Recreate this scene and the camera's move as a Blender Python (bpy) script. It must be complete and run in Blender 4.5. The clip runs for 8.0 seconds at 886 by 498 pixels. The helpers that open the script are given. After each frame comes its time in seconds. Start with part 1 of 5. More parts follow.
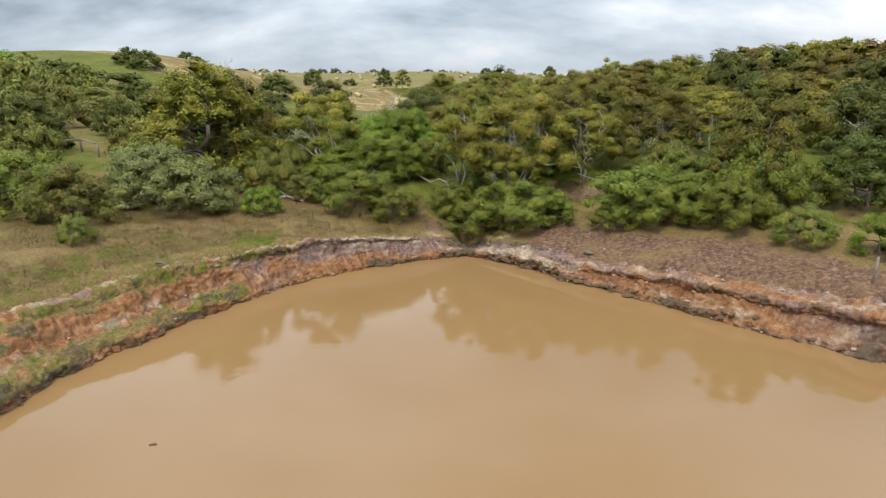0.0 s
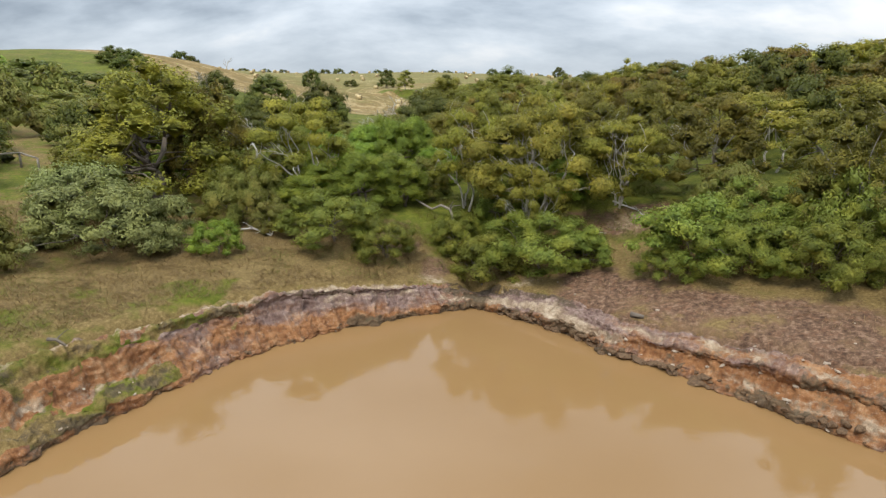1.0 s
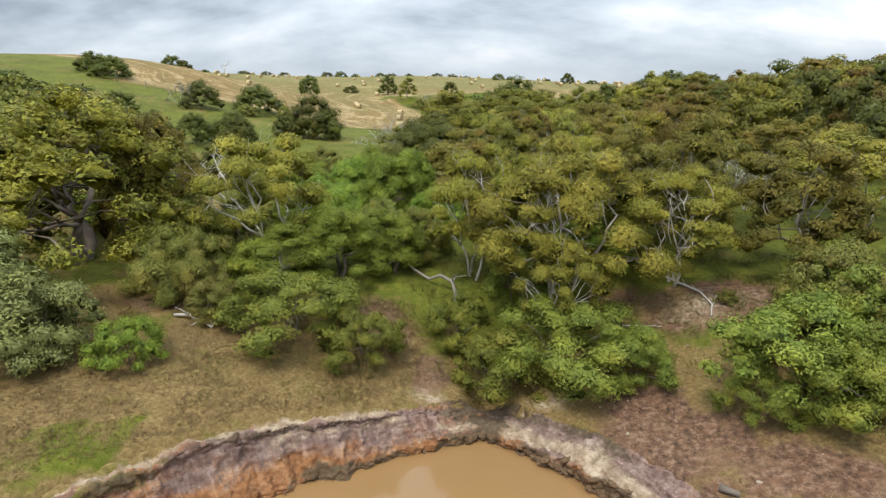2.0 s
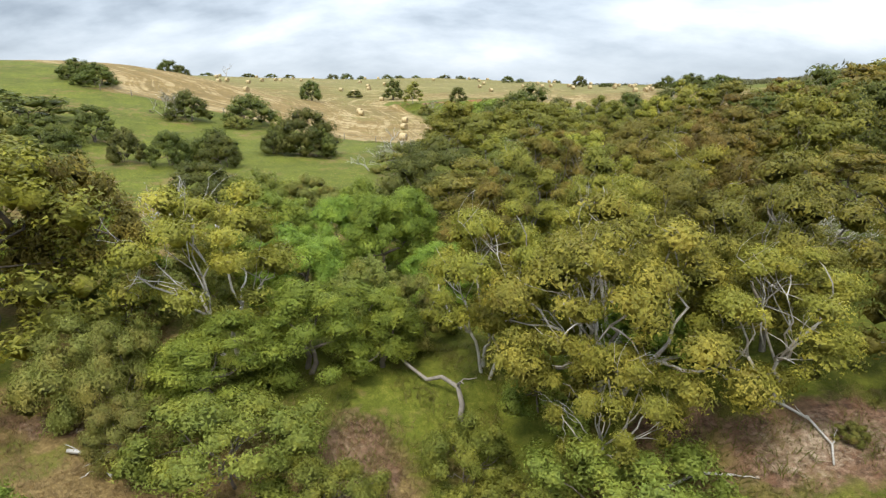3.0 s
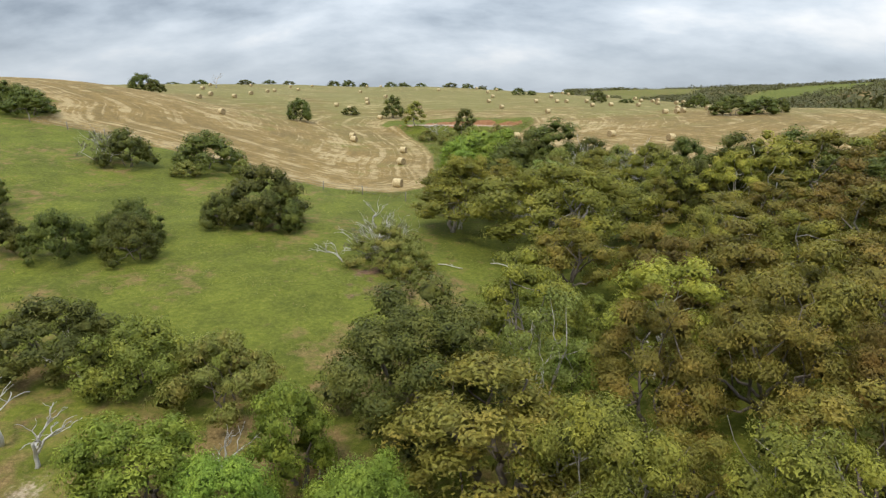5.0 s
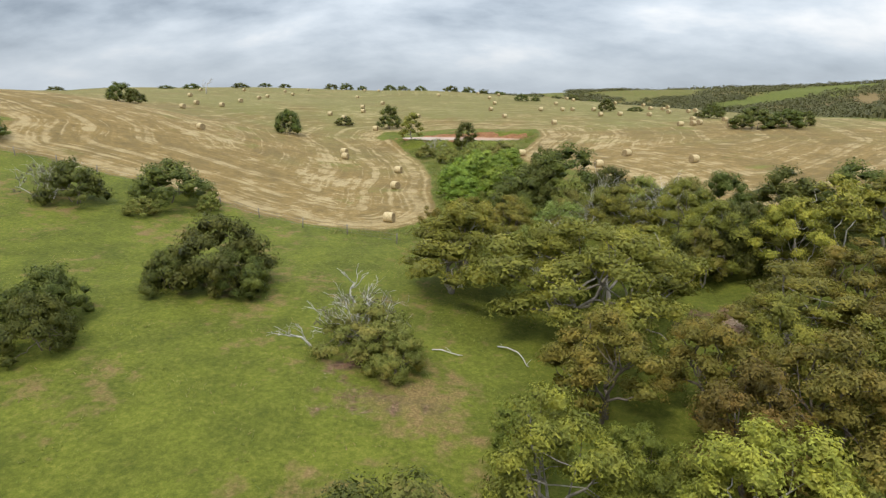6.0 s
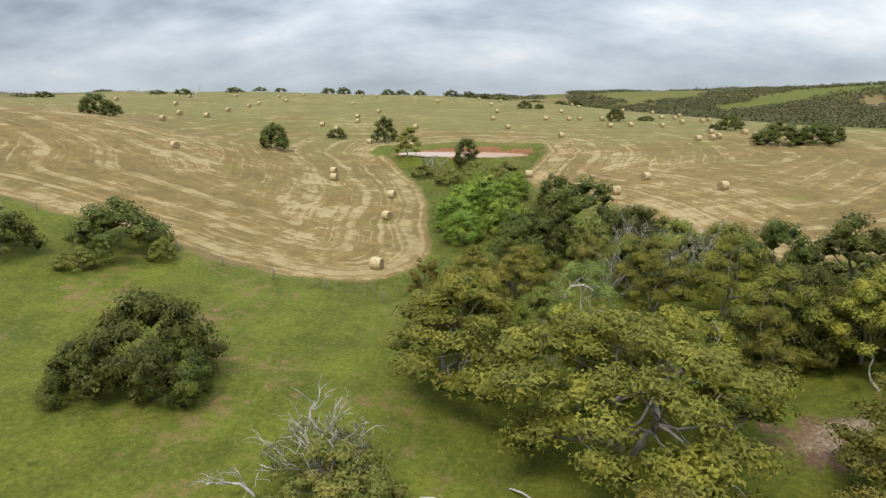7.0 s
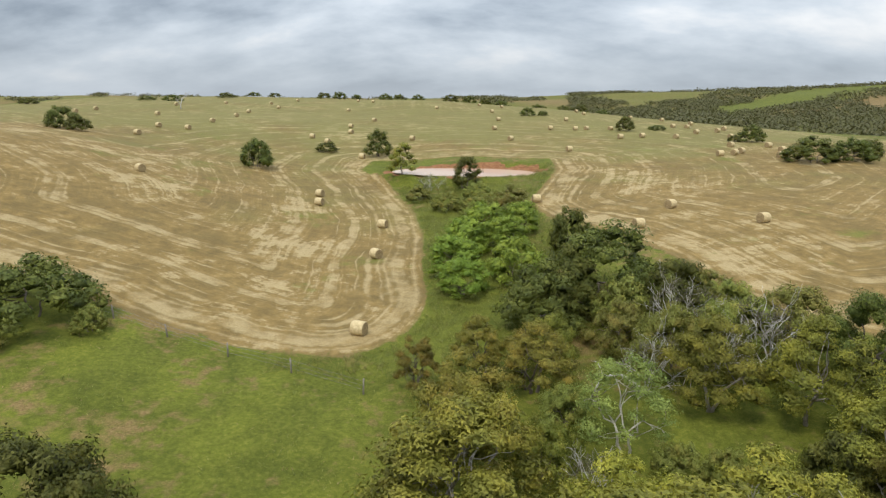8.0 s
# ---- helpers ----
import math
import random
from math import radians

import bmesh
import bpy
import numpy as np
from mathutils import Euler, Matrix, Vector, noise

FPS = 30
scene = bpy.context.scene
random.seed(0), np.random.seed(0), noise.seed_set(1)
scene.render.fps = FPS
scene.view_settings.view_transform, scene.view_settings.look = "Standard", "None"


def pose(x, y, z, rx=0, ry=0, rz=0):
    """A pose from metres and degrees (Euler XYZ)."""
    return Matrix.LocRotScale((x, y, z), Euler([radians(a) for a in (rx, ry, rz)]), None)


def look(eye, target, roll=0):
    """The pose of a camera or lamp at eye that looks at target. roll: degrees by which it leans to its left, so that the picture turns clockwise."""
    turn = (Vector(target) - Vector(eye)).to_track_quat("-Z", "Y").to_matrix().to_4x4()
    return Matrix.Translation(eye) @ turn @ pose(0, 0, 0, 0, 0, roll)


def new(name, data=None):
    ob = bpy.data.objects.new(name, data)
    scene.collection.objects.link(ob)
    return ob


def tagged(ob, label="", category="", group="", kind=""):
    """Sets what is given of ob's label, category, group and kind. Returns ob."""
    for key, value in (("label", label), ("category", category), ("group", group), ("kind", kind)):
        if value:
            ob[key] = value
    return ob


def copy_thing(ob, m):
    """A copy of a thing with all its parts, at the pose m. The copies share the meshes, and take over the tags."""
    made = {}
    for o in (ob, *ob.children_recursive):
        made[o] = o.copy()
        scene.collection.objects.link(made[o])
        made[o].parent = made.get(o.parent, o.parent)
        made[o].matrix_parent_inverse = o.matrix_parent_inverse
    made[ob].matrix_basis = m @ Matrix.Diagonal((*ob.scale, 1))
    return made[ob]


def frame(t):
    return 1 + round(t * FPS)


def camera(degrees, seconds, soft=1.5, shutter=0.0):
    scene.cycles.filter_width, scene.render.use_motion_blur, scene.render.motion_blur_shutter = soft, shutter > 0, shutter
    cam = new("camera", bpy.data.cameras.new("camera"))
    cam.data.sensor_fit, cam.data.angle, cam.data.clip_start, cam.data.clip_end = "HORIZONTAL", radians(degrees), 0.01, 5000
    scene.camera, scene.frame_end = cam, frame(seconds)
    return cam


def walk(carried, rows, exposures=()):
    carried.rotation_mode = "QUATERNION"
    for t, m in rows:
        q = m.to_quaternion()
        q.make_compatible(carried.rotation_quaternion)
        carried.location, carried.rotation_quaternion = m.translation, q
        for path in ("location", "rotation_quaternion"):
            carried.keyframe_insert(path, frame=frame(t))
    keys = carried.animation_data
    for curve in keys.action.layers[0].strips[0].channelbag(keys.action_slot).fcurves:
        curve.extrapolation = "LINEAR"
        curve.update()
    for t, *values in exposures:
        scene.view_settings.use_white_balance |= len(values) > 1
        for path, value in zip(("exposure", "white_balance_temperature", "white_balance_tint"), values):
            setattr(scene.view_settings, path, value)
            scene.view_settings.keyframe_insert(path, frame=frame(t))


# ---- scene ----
cam = camera(73.7, 8.0, soft=1.3)
PATH = [
    (0, (1.494, -1.844, 11.208), (1.401, 0.774, 10.552), -0.3),
    (0.5, (1.361, 2.723, 11.097), (1.258, 5.339, 10.442), -0.2),
    (1, (1.273, 7.814, 11.829), (1.161, 10.431, 11.175), -0.1),
    (1.5, (1.235, 13.104, 12.963), (1.114, 15.722, 12.312), 0.1),
    (1.7, (1.158, 15.255, 13.399), (1.035, 17.873, 12.751), 0.2),
    (2.8, (0.787, 25.507, 15.302), (0.632, 28.122, 14.650), -0.0),
    (3, (0.801, 27.495, 15.676), (0.636, 30.112, 15.026), -0.0),
    (3.5, (0.581, 32.721, 16.938), (0.406, 35.338, 16.290), 0.2),
    (4, (0.325, 38.120, 18.230), (0.143, 40.736, 17.585), 0.4),
    (4.5, (-0.001, 43.660, 19.691), (-0.189, 46.274, 19.043), 0.3),
    (4.7, (-0.103, 45.999, 20.189), (-0.293, 48.614, 19.544), 0.4),
    (5.8, (-0.838, 58.923, 23.451), (-1.022, 61.538, 22.803), 0.5),
    (6, (-0.829, 61.239, 24.010), (-1.019, 63.852, 23.362), 0.5),
    (6.5, (-1.085, 67.246, 25.421), (-1.277, 69.860, 24.774), 0.5),
    (7, (-1.324, 73.321, 26.833), (-1.517, 75.935, 26.186), 0.5),
    (7.5, (-1.688, 79.658, 28.089), (-1.878, 82.273, 27.445), 0.5),
    (8, (-1.987, 86.022, 29.342), (-2.180, 88.637, 28.698), 0.3),
]
walk(cam, [(t, look(eye, target, roll)) for t, eye, target, roll in PATH],
     exposures=[(0, -0.12), (0.8, -0.12), (1.5, -0.10), (3.0, 0.20), (3.5, 0.16), (4.0, -0.05), (4.5, -0.14), (6.0, -0.18), (8.0, -0.25)])

UNIT = 1.35  # metres to one unit of the plan below


# ---- light and sky ----
def overcast_world():
    w = bpy.data.worlds.new("overcast_sky")
    scene.world = w
    w.use_nodes = True
    nt = w.node_tree
    nt.nodes.clear()
    N, K = nt.nodes.new, nt.links.new
    out = N("ShaderNodeOutputWorld")
    sky = N("ShaderNodeTexSky")
    sky.sky_type = 'NISHITA'
    sky.sun_disc = False
    sky.sun_elevation, sky.sun_rotation = radians(SUN_UP), radians(SUN_ROUND)
    bg_sky = N("ShaderNodeBackground")
    bg_sky.inputs["Strength"].default_value = 0.12
    K(sky.outputs[0], bg_sky.inputs[0])
    tc = N("ShaderNodeTexCoord")
    sep = N("ShaderNodeSeparateXYZ")
    K(tc.outputs["Generated"], sep.inputs[0])
    up = N("ShaderNodeMath")
    up.operation = 'MAXIMUM'
    K(sep.outputs[2], up.inputs[0])
    up.inputs[1].default_value = 0.0
    lift = N("ShaderNodeMath")
    lift.operation = 'ADD'
    K(up.outputs[0], lift.inputs[0])
    lift.inputs[1].default_value = 0.42
    flat = N("ShaderNodeVectorMath")
    flat.operation = 'DIVIDE'
    K(tc.outputs["Generated"], flat.inputs[0])
    K(lift.outputs[0], flat.inputs[1])
    stretch = N("ShaderNodeMapping")
    stretch.inputs["Scale"].default_value = (0.46, 0.72, 0.0)
    stretch.inputs["Location"].default_value = (3.1, 1.7, 0.0)
    K(flat.outputs[0], stretch.inputs[0])
    big = N("ShaderNodeTexNoise")
    big.inputs["Scale"].default_value = 2.6
    big.inputs["Detail"].default_value = 7.0
    big.inputs["Roughness"].default_value = 0.55
    big.inputs["Distortion"].default_value = 0.1
    K(stretch.outputs[0], big.inputs["Vector"])
    ramp = N("ShaderNodeValToRGB")
    e = ramp.color_ramp.elements
    e[0].position, e[0].color = 0.37, (0.275, 0.330, 0.400, 1)
    e[1].position, e[1].color = 0.66, (0.96, 0.98, 1.00, 1)
    mid = e.new(0.47)
    mid.color = (0.49, 0.560, 0.640, 1)
    mid2 = e.new(0.57)
    mid2.color = (0.70, 0.77, 0.845, 1)
    K(big.outputs[0], ramp.inputs[0])
    # the veil over the horizon and the brighter zenith of an overcast sky
    veil = N("ShaderNodeMapRange")
    veil.inputs["From Min"].default_value, veil.inputs["From Max"].default_value = 0.0, 0.10
    veil.inputs["To Min"].default_value, veil.inputs["To Max"].default_value = 0.75, 0.0
    K(sep.outputs[2], veil.inputs[0])
    mix = N("ShaderNodeMix")
    mix.data_type = 'RGBA'
    K(veil.outputs[0], mix.inputs[0])
    K(ramp.outputs[0], mix.inputs[6])
    mix.inputs[7].default_value = (0.63, 0.70, 0.78, 1)
    zen = N("ShaderNodeMapRange")
    zen.inputs["From Min"].default_value, zen.inputs["From Max"].default_value = 0.05, 0.9
    zen.inputs["To Min"].default_value, zen.inputs["To Max"].default_value = CLOUD, CLOUD * 2.9
    K(sep.outputs[2], zen.inputs[0])
    bg_cloud = N("ShaderNodeBackground")
    K(mix.outputs[2], bg_cloud.inputs[0])
    K(zen.outputs[0], bg_cloud.inputs[1])
    both = N("ShaderNodeMixShader")
    both.inputs[0].default_value = 0.93
    K(bg_sky.outputs[0], both.inputs[1])
    K(bg_cloud.outputs[0], both.inputs[2])
    K(both.outputs[0], out.inputs[0])


SUN_UP, SUN_ROUND, CLOUD = 58.0, 205.0, 1.05
overcast_world()
sun = new("sun", bpy.data.lights.new("sun", 'SUN'))
sun.data.energy, sun.data.angle, sun.data.color = 2.4, radians(13), (1.0, 0.94, 0.84)
# from behind the camera and to its left, high up
sun.matrix_world = look((-22, -42, 80), (0, 0, 0))


# ---- materials ----
class Mat:
    """A small helper to write node materials down shortly."""

    def __init__(self, name, rough=0.8):
        self.m = bpy.data.materials.new(name)
        self.m.use_nodes = True
        self.nt = self.m.node_tree
        self.b = self.nt.nodes["Principled BSDF"]
        self.b.inputs["Roughness"].default_value = rough
        self.b.inputs["Specular IOR Level"].default_value = 0.25
        self.obj = None

    def node(self, kind, **ins):
        n = self.nt.nodes.new(kind)
        for k, v in ins.items():
            n.inputs[k.replace("_", " ")].default_value = v
        return n

    def link(self, a, b):
        self.nt.links.new(a, b)

    def coords(self):
        if not self.obj:
            self.obj = self.nt.nodes.new("ShaderNodeTexCoord")
        return self.obj.outputs["Object"]

    def noise(self, scale, detail=4.0, rough=0.55, vec=None, distortion=0.0):
        n = self.node("ShaderNodeTexNoise", Scale=scale, Detail=detail, Roughness=rough, Distortion=distortion)
        self.link(vec or self.coords(), n.inputs["Vector"])
        return n.outputs[0]

    def ramp(self, fac, stops):
        r = self.nt.nodes.new("ShaderNodeValToRGB")
        e = r.color_ramp.elements
        while len(e) < len(stops):
            e.new(0.5)
        for el, (p, c) in zip(e, stops):
            el.position, el.color = p, (*c, 1)
        self.link(fac, r.inputs[0])
        return r.outputs[0]

    def mix(self, fac, a, b, mode='MIX'):
        n = self.nt.nodes.new("ShaderNodeMix")
        n.data_type, n.blend_type = 'RGBA', mode
        for sock, v in ((0, fac), (6, a), (7, b)):
            if isinstance(v, (int, float)):
                n.inputs[sock].default_value = v
            elif isinstance(v, tuple):
                n.inputs[sock].default_value = (*v, 1)
            else:
                self.link(v, n.inputs[sock])
        return n.outputs[2]

    def math(self, op, a, b=0.0, clamp=False):
        n = self.nt.nodes.new("ShaderNodeMath")
        n.operation, n.use_clamp = op, clamp
        for i, v in enumerate((a, b)):
            if isinstance(v, (int, float)):
                n.inputs[i].default_value = v
            else:
                self.link(v, n.inputs[i])
        return n.outputs[0]

    def attr(self, name):
        n = self.nt.nodes.new("ShaderNodeAttribute")
        n.attribute_name = name
        return n

    def bump(self, height, strength, distance=0.05):
        n = self.node("ShaderNodeBump", Strength=strength, Distance=distance)
        self.link(height, n.inputs["Height"])
        self.link(n.outputs[0], self.b.inputs["Normal"])

    def colour(self, sock):
        self.link(sock, self.b.inputs["Base Color"])
        return self


def leaf_material(name, dark, light, tip, share=0.28, old=0.0):
    """Leaves: varied from plant to plant and from leaf to leaf, some light passing through."""
    M = Mat(name, 0.55)
    info = M.nt.nodes.new("ShaderNodeObjectInfo")
    geo = M.nt.nodes.new("ShaderNodeNewGeometry")
    shade = M.ramp(M.noise(2.4, 4.0, 0.6), [(0.36, (0, 0, 0)), (0.64, (1, 1, 1))])
    a = M.mix(M.math('ADD', M.math('MULTIPLY', geo.outputs["Random Per Island"], 0.28), M.math('MULTIPLY', shade, 0.62)), dark, light)
    clump = M.noise(0.9, 2.0)
    b = M.mix(M.ramp(clump, [(0.48, (0, 0, 0)), (0.66, (1, 1, 1))]), a, tip)
    if old:
        b = M.mix(M.ramp(M.noise(1.5, 4.0, 0.65), [(0.56, (0, 0, 0)), (0.68, (old, old, old))]), b, (0.190, 0.120, 0.045))
    M.bump(M.noise(9.0, 4.0, 0.75), 0.5, 0.10)
    hsv = M.node("ShaderNodeHueSaturation", Saturation=0.96)
    grain = M.ramp(M.noise(8.5, 5.0, 0.8), [(0.36, (0.50, 0.50, 0.50)), (0.64, (1.50, 1.50, 1.50))])
    b = M.mix(0.7, b, grain, 'MULTIPLY')
    M.link(b, hsv.inputs["Color"])
    M.link(M.math('ADD', M.math('MULTIPLY', info.outputs["Random"], 0.036), 0.477), hsv.inputs["Hue"])
    M.link(M.math('ADD', M.math('MULTIPLY', info.outputs["Random"], 0.35), 0.84), hsv.inputs["Value"])
    M.colour(hsv.outputs[0])
    tr = M.nt.nodes.new("ShaderNodeBsdfTranslucent")
    M.link(hsv.outputs[0], tr.inputs[0])
    ms = M.node("ShaderNodeMixShader", Fac=share)
    out = M.nt.nodes["Material Output"]
    M.link(M.b.outputs[0], ms.inputs[1])
    M.link(tr.outputs[0], ms.inputs[2])
    M.link(ms.outputs[0], out.inputs[0])
    return M.m


LEAF = {
    "gum": leaf_material("gum_leaves", (0.124, 0.129, 0.015), (0.249, 0.239, 0.030), (0.312, 0.282, 0.031), old=0.25),
    "yellow_gum": leaf_material("yellow_gum_leaves", (0.168, 0.174, 0.018), (0.345, 0.338, 0.034), (0.440, 0.398, 0.043), old=0.35),
    "brown_gum": leaf_material("brown_gum_leaves", (0.127, 0.116, 0.016), (0.261, 0.214, 0.029), (0.290, 0.206, 0.029), old=0.25),
    "dark": leaf_material("dark_leaves", (0.065, 0.086, 0.014), (0.147, 0.165, 0.026), (0.174, 0.185, 0.028)),
    "bright": leaf_material("bright_leaves", (0.120, 0.191, 0.018), (0.270, 0.364, 0.035), (0.321, 0.398, 0.037)),
    "moss": leaf_material("moss_leaves", (0.117, 0.153, 0.018), (0.247, 0.289, 0.038), (0.304, 0.320, 0.038)),
    "olive": leaf_material("olive_leaves", (0.143, 0.165, 0.028), (0.299, 0.318, 0.058), (0.329, 0.296, 0.055), old=0.3),
    "silver": leaf_material("silver_leaves", (0.164, 0.196, 0.055), (0.346, 0.386, 0.127), (0.313, 0.345, 0.092)),
    "weeping": leaf_material("weeping_leaves", (0.121, 0.124, 0.013), (0.282, 0.259, 0.029), (0.355, 0.315, 0.030), old=0.6),
    "lime": leaf_material("lime_leaves", (0.131, 0.175, 0.032), (0.253, 0.305, 0.062), (0.293, 0.338, 0.064)),
    "grey": leaf_material("grey_leaves", (0.114, 0.103, 0.062), (0.211, 0.194, 0.114), (0.167, 0.172, 0.066)),
}


def bark(name, a, b):
    M = Mat(name, 0.85)
    c = M.ramp(M.noise(3.0, 5.0), [(0.35, a), (0.65, b)])
    M.colour(M.mix(M.math('MULTIPLY', M.noise(14.0, 3.0), 0.5), c, (0.16, 0.13, 0.10)))
    M.bump(M.noise(20.0, 3.0), 0.5, 0.02)
    return M.m


BARK_PALE = bark("pale_bark", (0.40, 0.36, 0.31), (0.66, 0.62, 0.54))
BARK_GREY = bark("grey_bark", (0.22, 0.19, 0.16), (0.40, 0.36, 0.31))
BARK_DARK = bark("dark_bark", (0.10, 0.08, 0.065), (0.20, 0.165, 0.13))
DEADWOOD = bark("bleached_deadwood", (0.48, 0.45, 0.41), (0.72, 0.69, 0.64))
TIMBER = bark("weathered_timber", (0.20, 0.175, 0.145), (0.36, 0.32, 0.27))


def ground_material():
    M = Mat("ground_cover", 0.95)
    fine, mid, wide = M.noise(9.0, 6.0, 0.65), M.noise(1.1, 5.0, 0.6), M.noise(0.10, 4.0, 0.55)
    grain = M.noise(32.0, 3.0, 0.7)
    # grasses
    dry = M.ramp(fine, [(0.30, (0.112, 0.076, 0.027)), (0.52, (0.196, 0.134, 0.050)), (0.72, (0.310, 0.222, 0.094))])
    green = M.ramp(M.noise(4.0, 8.0, 0.74), [(0.32, (0.064, 0.081, 0.008)), (0.50, (0.099, 0.119, 0.012)), (0.68, (0.160, 0.166, 0.026))])
    green = M.mix(1.0, green, M.ramp(M.noise(0.33, 5.0, 0.65), [(0.36, (0.80, 0.78, 0.78)), (0.64, (1.26, 1.18, 1.2))]), 'MULTIPLY')
    zone = M.attr("zone")
    sep = M.nt.nodes.new("ShaderNodeSeparateColor")
    M.link(zone.outputs["Color"], sep.inputs[0])
    g_share = M.math('ADD', sep.outputs[1], M.math('MULTIPLY', M.math('SUBTRACT', mid, 0.5), 1.9))
    g_share = M.math('ADD', g_share, M.math('MULTIPLY', M.math('SUBTRACT', wide, 0.5), 0.7))
    col = M.mix(M.ramp(g_share, [(0.30, (0, 0, 0)), (0.70, (1, 1, 1))]), dry, green)
    # mown hay, in swaths that follow the edge of the field
    sw = M.attr("swath").outputs["Fac"]
    wob = M.math('ADD', sw, M.math('MULTIPLY', M.noise(0.085, 3.0, 0.5), 3.2))
    along = M.nt.nodes.new("ShaderNodeCombineXYZ")
    M.link(M.math('MULTIPLY', wob, 1.0), along.inputs[0])
    streak = M.noise(1.5, 5.0, 0.72, along.outputs[0])
    patch = M.noise(0.075, 5.0, 0.6)
    raked = M.attr("raked").outputs["Fac"]
    thin = M.math('ADD', M.math('MULTIPLY', streak, 1.25), M.math('MULTIPLY', M.noise(0.6, 6.0, 0.75), 0.55))
    thin = M.math('ADD', thin, M.math('MULTIPLY', M.math('SUBTRACT', patch, 0.5), 1.1))
    thin = M.math('ADD', thin, M.math('MULTIPLY', M.math('SUBTRACT', M.noise(2.6, 6.0, 0.75), 0.5), 0.7))
    thin = M.math('ADD', thin, M.math('MULTIPLY', M.math('SUBTRACT', M.noise(0.30, 5.0, 0.7), 0.5), 0.9))
    thin = M.math('ADD', thin, M.math('MULTIPLY', raked, 0.22))
    thin = M.math('MULTIPLY', thin, 0.5)
    stubble = M.ramp(M.noise(0.8, 8.0, 0.75), [(0.32, (0.154, 0.104, 0.033)), (0.50, (0.218, 0.145, 0.048)), (0.68, (0.288, 0.194, 0.068))])
    straw = M.ramp(fine, [(0.30, (0.320, 0.235, 0.105)), (0.70, (0.500, 0.395, 0.215))])
    lush = M.math('ADD', M.math('MULTIPLY', sep.outputs[1], 0.75), M.math('MULTIPLY', M.math('SUBTRACT', M.noise(0.050, 6.0, 0.62), 0.5), 1.7))
    hay = M.mix(M.ramp(lush, [(0.18, (0, 0, 0)), (0.66, (0.85, 0.85, 0.85))]), stubble, (0.182, 0.152, 0.044))
    hay = M.mix(M.ramp(thin, [(0.36, (0.6, 0.6, 0.6)), (0.47, (0, 0, 0))]), hay, (0.140, 0.100, 0.036))
    hay = M.mix(M.ramp(thin, [(0.530, (0, 0, 0)), (0.620, (0.85, 0.85, 0.85))]), hay, straw)
    fine_rows = M.noise(3.2, 4.0, 0.7, along.outputs[0])
    fine_rows = M.math('ADD', M.math('MULTIPLY', fine_rows, 0.62), M.math('MULTIPLY', M.noise(0.7, 6.0, 0.75), 0.48))
    hay = M.mix(M.ramp(fine_rows, [(0.43, (0.45, 0.45, 0.45)), (0.54, (0, 0, 0))]), hay, (0.110, 0.085, 0.030))
    hay = M.mix(M.ramp(fine_rows, [(0.60, (0, 0, 0)), (0.74, (0.40, 0.40, 0.40))]), hay, straw)
    wet = M.noise(0.11, 6.0, 0.7)
    hay = M.mix(M.ramp(wet, [(0.60, (0, 0, 0)), (0.70, (0.7, 0.7, 0.7))]), hay, (0.130, 0.150, 0.022))
    track = M.math('ABSOLUTE', M.math('SUBTRACT', M.noise(0.16, 3.0, 0.5, along.outputs[0]), 0.5))
    track = M.math('ADD', track, M.math('MULTIPLY', M.noise(0.35, 4.0, 0.65), 0.10))
    hay = M.mix(M.ramp(track, [(0.042, (0.75, 0.75, 0.75)), (0.060, (0, 0, 0))]), hay, straw)
    edge = M.math('ADD', M.math('MULTIPLY', M.math('ABSOLUTE', M.math('ADD', sw, 0.75)), 0.8), M.math('MULTIPLY', M.noise(0.5, 6.0, 0.7), 1.3))
    hay = M.mix(M.ramp(edge, [(0.56, (0.75, 0.75, 0.75)), (0.90, (0, 0, 0))]), hay, straw)
    hay = M.mix(M.ramp(lush, [(0.35, (0, 0, 0)), (0.85, (0.55, 0.55, 0.55))]), hay, (0.180, 0.170, 0.052))
    h_share = M.math('ADD', sep.outputs[0], M.math('MULTIPLY', M.math('SUBTRACT', M.noise(0.7, 4.0), 0.5), 0.5))
    col = M.mix(M.ramp(h_share, [(0.42, (0, 0, 0)), (0.58, (1, 1, 1))]), col, hay)
    # bare soil with leaf litter
    soil = M.ramp(M.noise(5.0, 8.0, 0.72), [(0.36, (0.055, 0.031, 0.019)), (0.50, (0.132, 0.076, 0.046)), (0.64, (0.270, 0.170, 0.110))])
    soil = M.mix(M.ramp(M.noise(3.1, 5.0, 0.7), [(0.50, (0, 0, 0)), (0.66, (0.6, 0.6, 0.6))]), soil, (0.175, 0.084, 0.044))
    soil = M.mix(M.ramp(M.noise(0.62, 7.0, 0.72), [(0.49, (0, 0, 0)), (0.60, (0.6, 0.6, 0.6))]), soil, (0.190, 0.118, 0.060))
    s_share = M.math('ADD', sep.outputs[2], M.math('MULTIPLY', M.math('SUBTRACT', mid, 0.5), 1.0))
    col = M.mix(M.ramp(s_share, [(0.40, (0, 0, 0)), (0.60, (1, 1, 1))]), col, soil)
    # the cut clay of the banks: orange below, mauve and white at the rim
    clay_at = M.attr("clay")
    csep = M.nt.nodes.new("ShaderNodeSeparateColor")
    M.link(clay_at.outputs["Color"], csep.inputs[0])
    stretch = M.node("ShaderNodeMapping", Scale=(1.0, 1.0, 3.0))
    M.link(M.coords(), stretch.inputs[0])
    cn = M.noise(1.6, 7.0, 0.66, stretch.outputs[0])
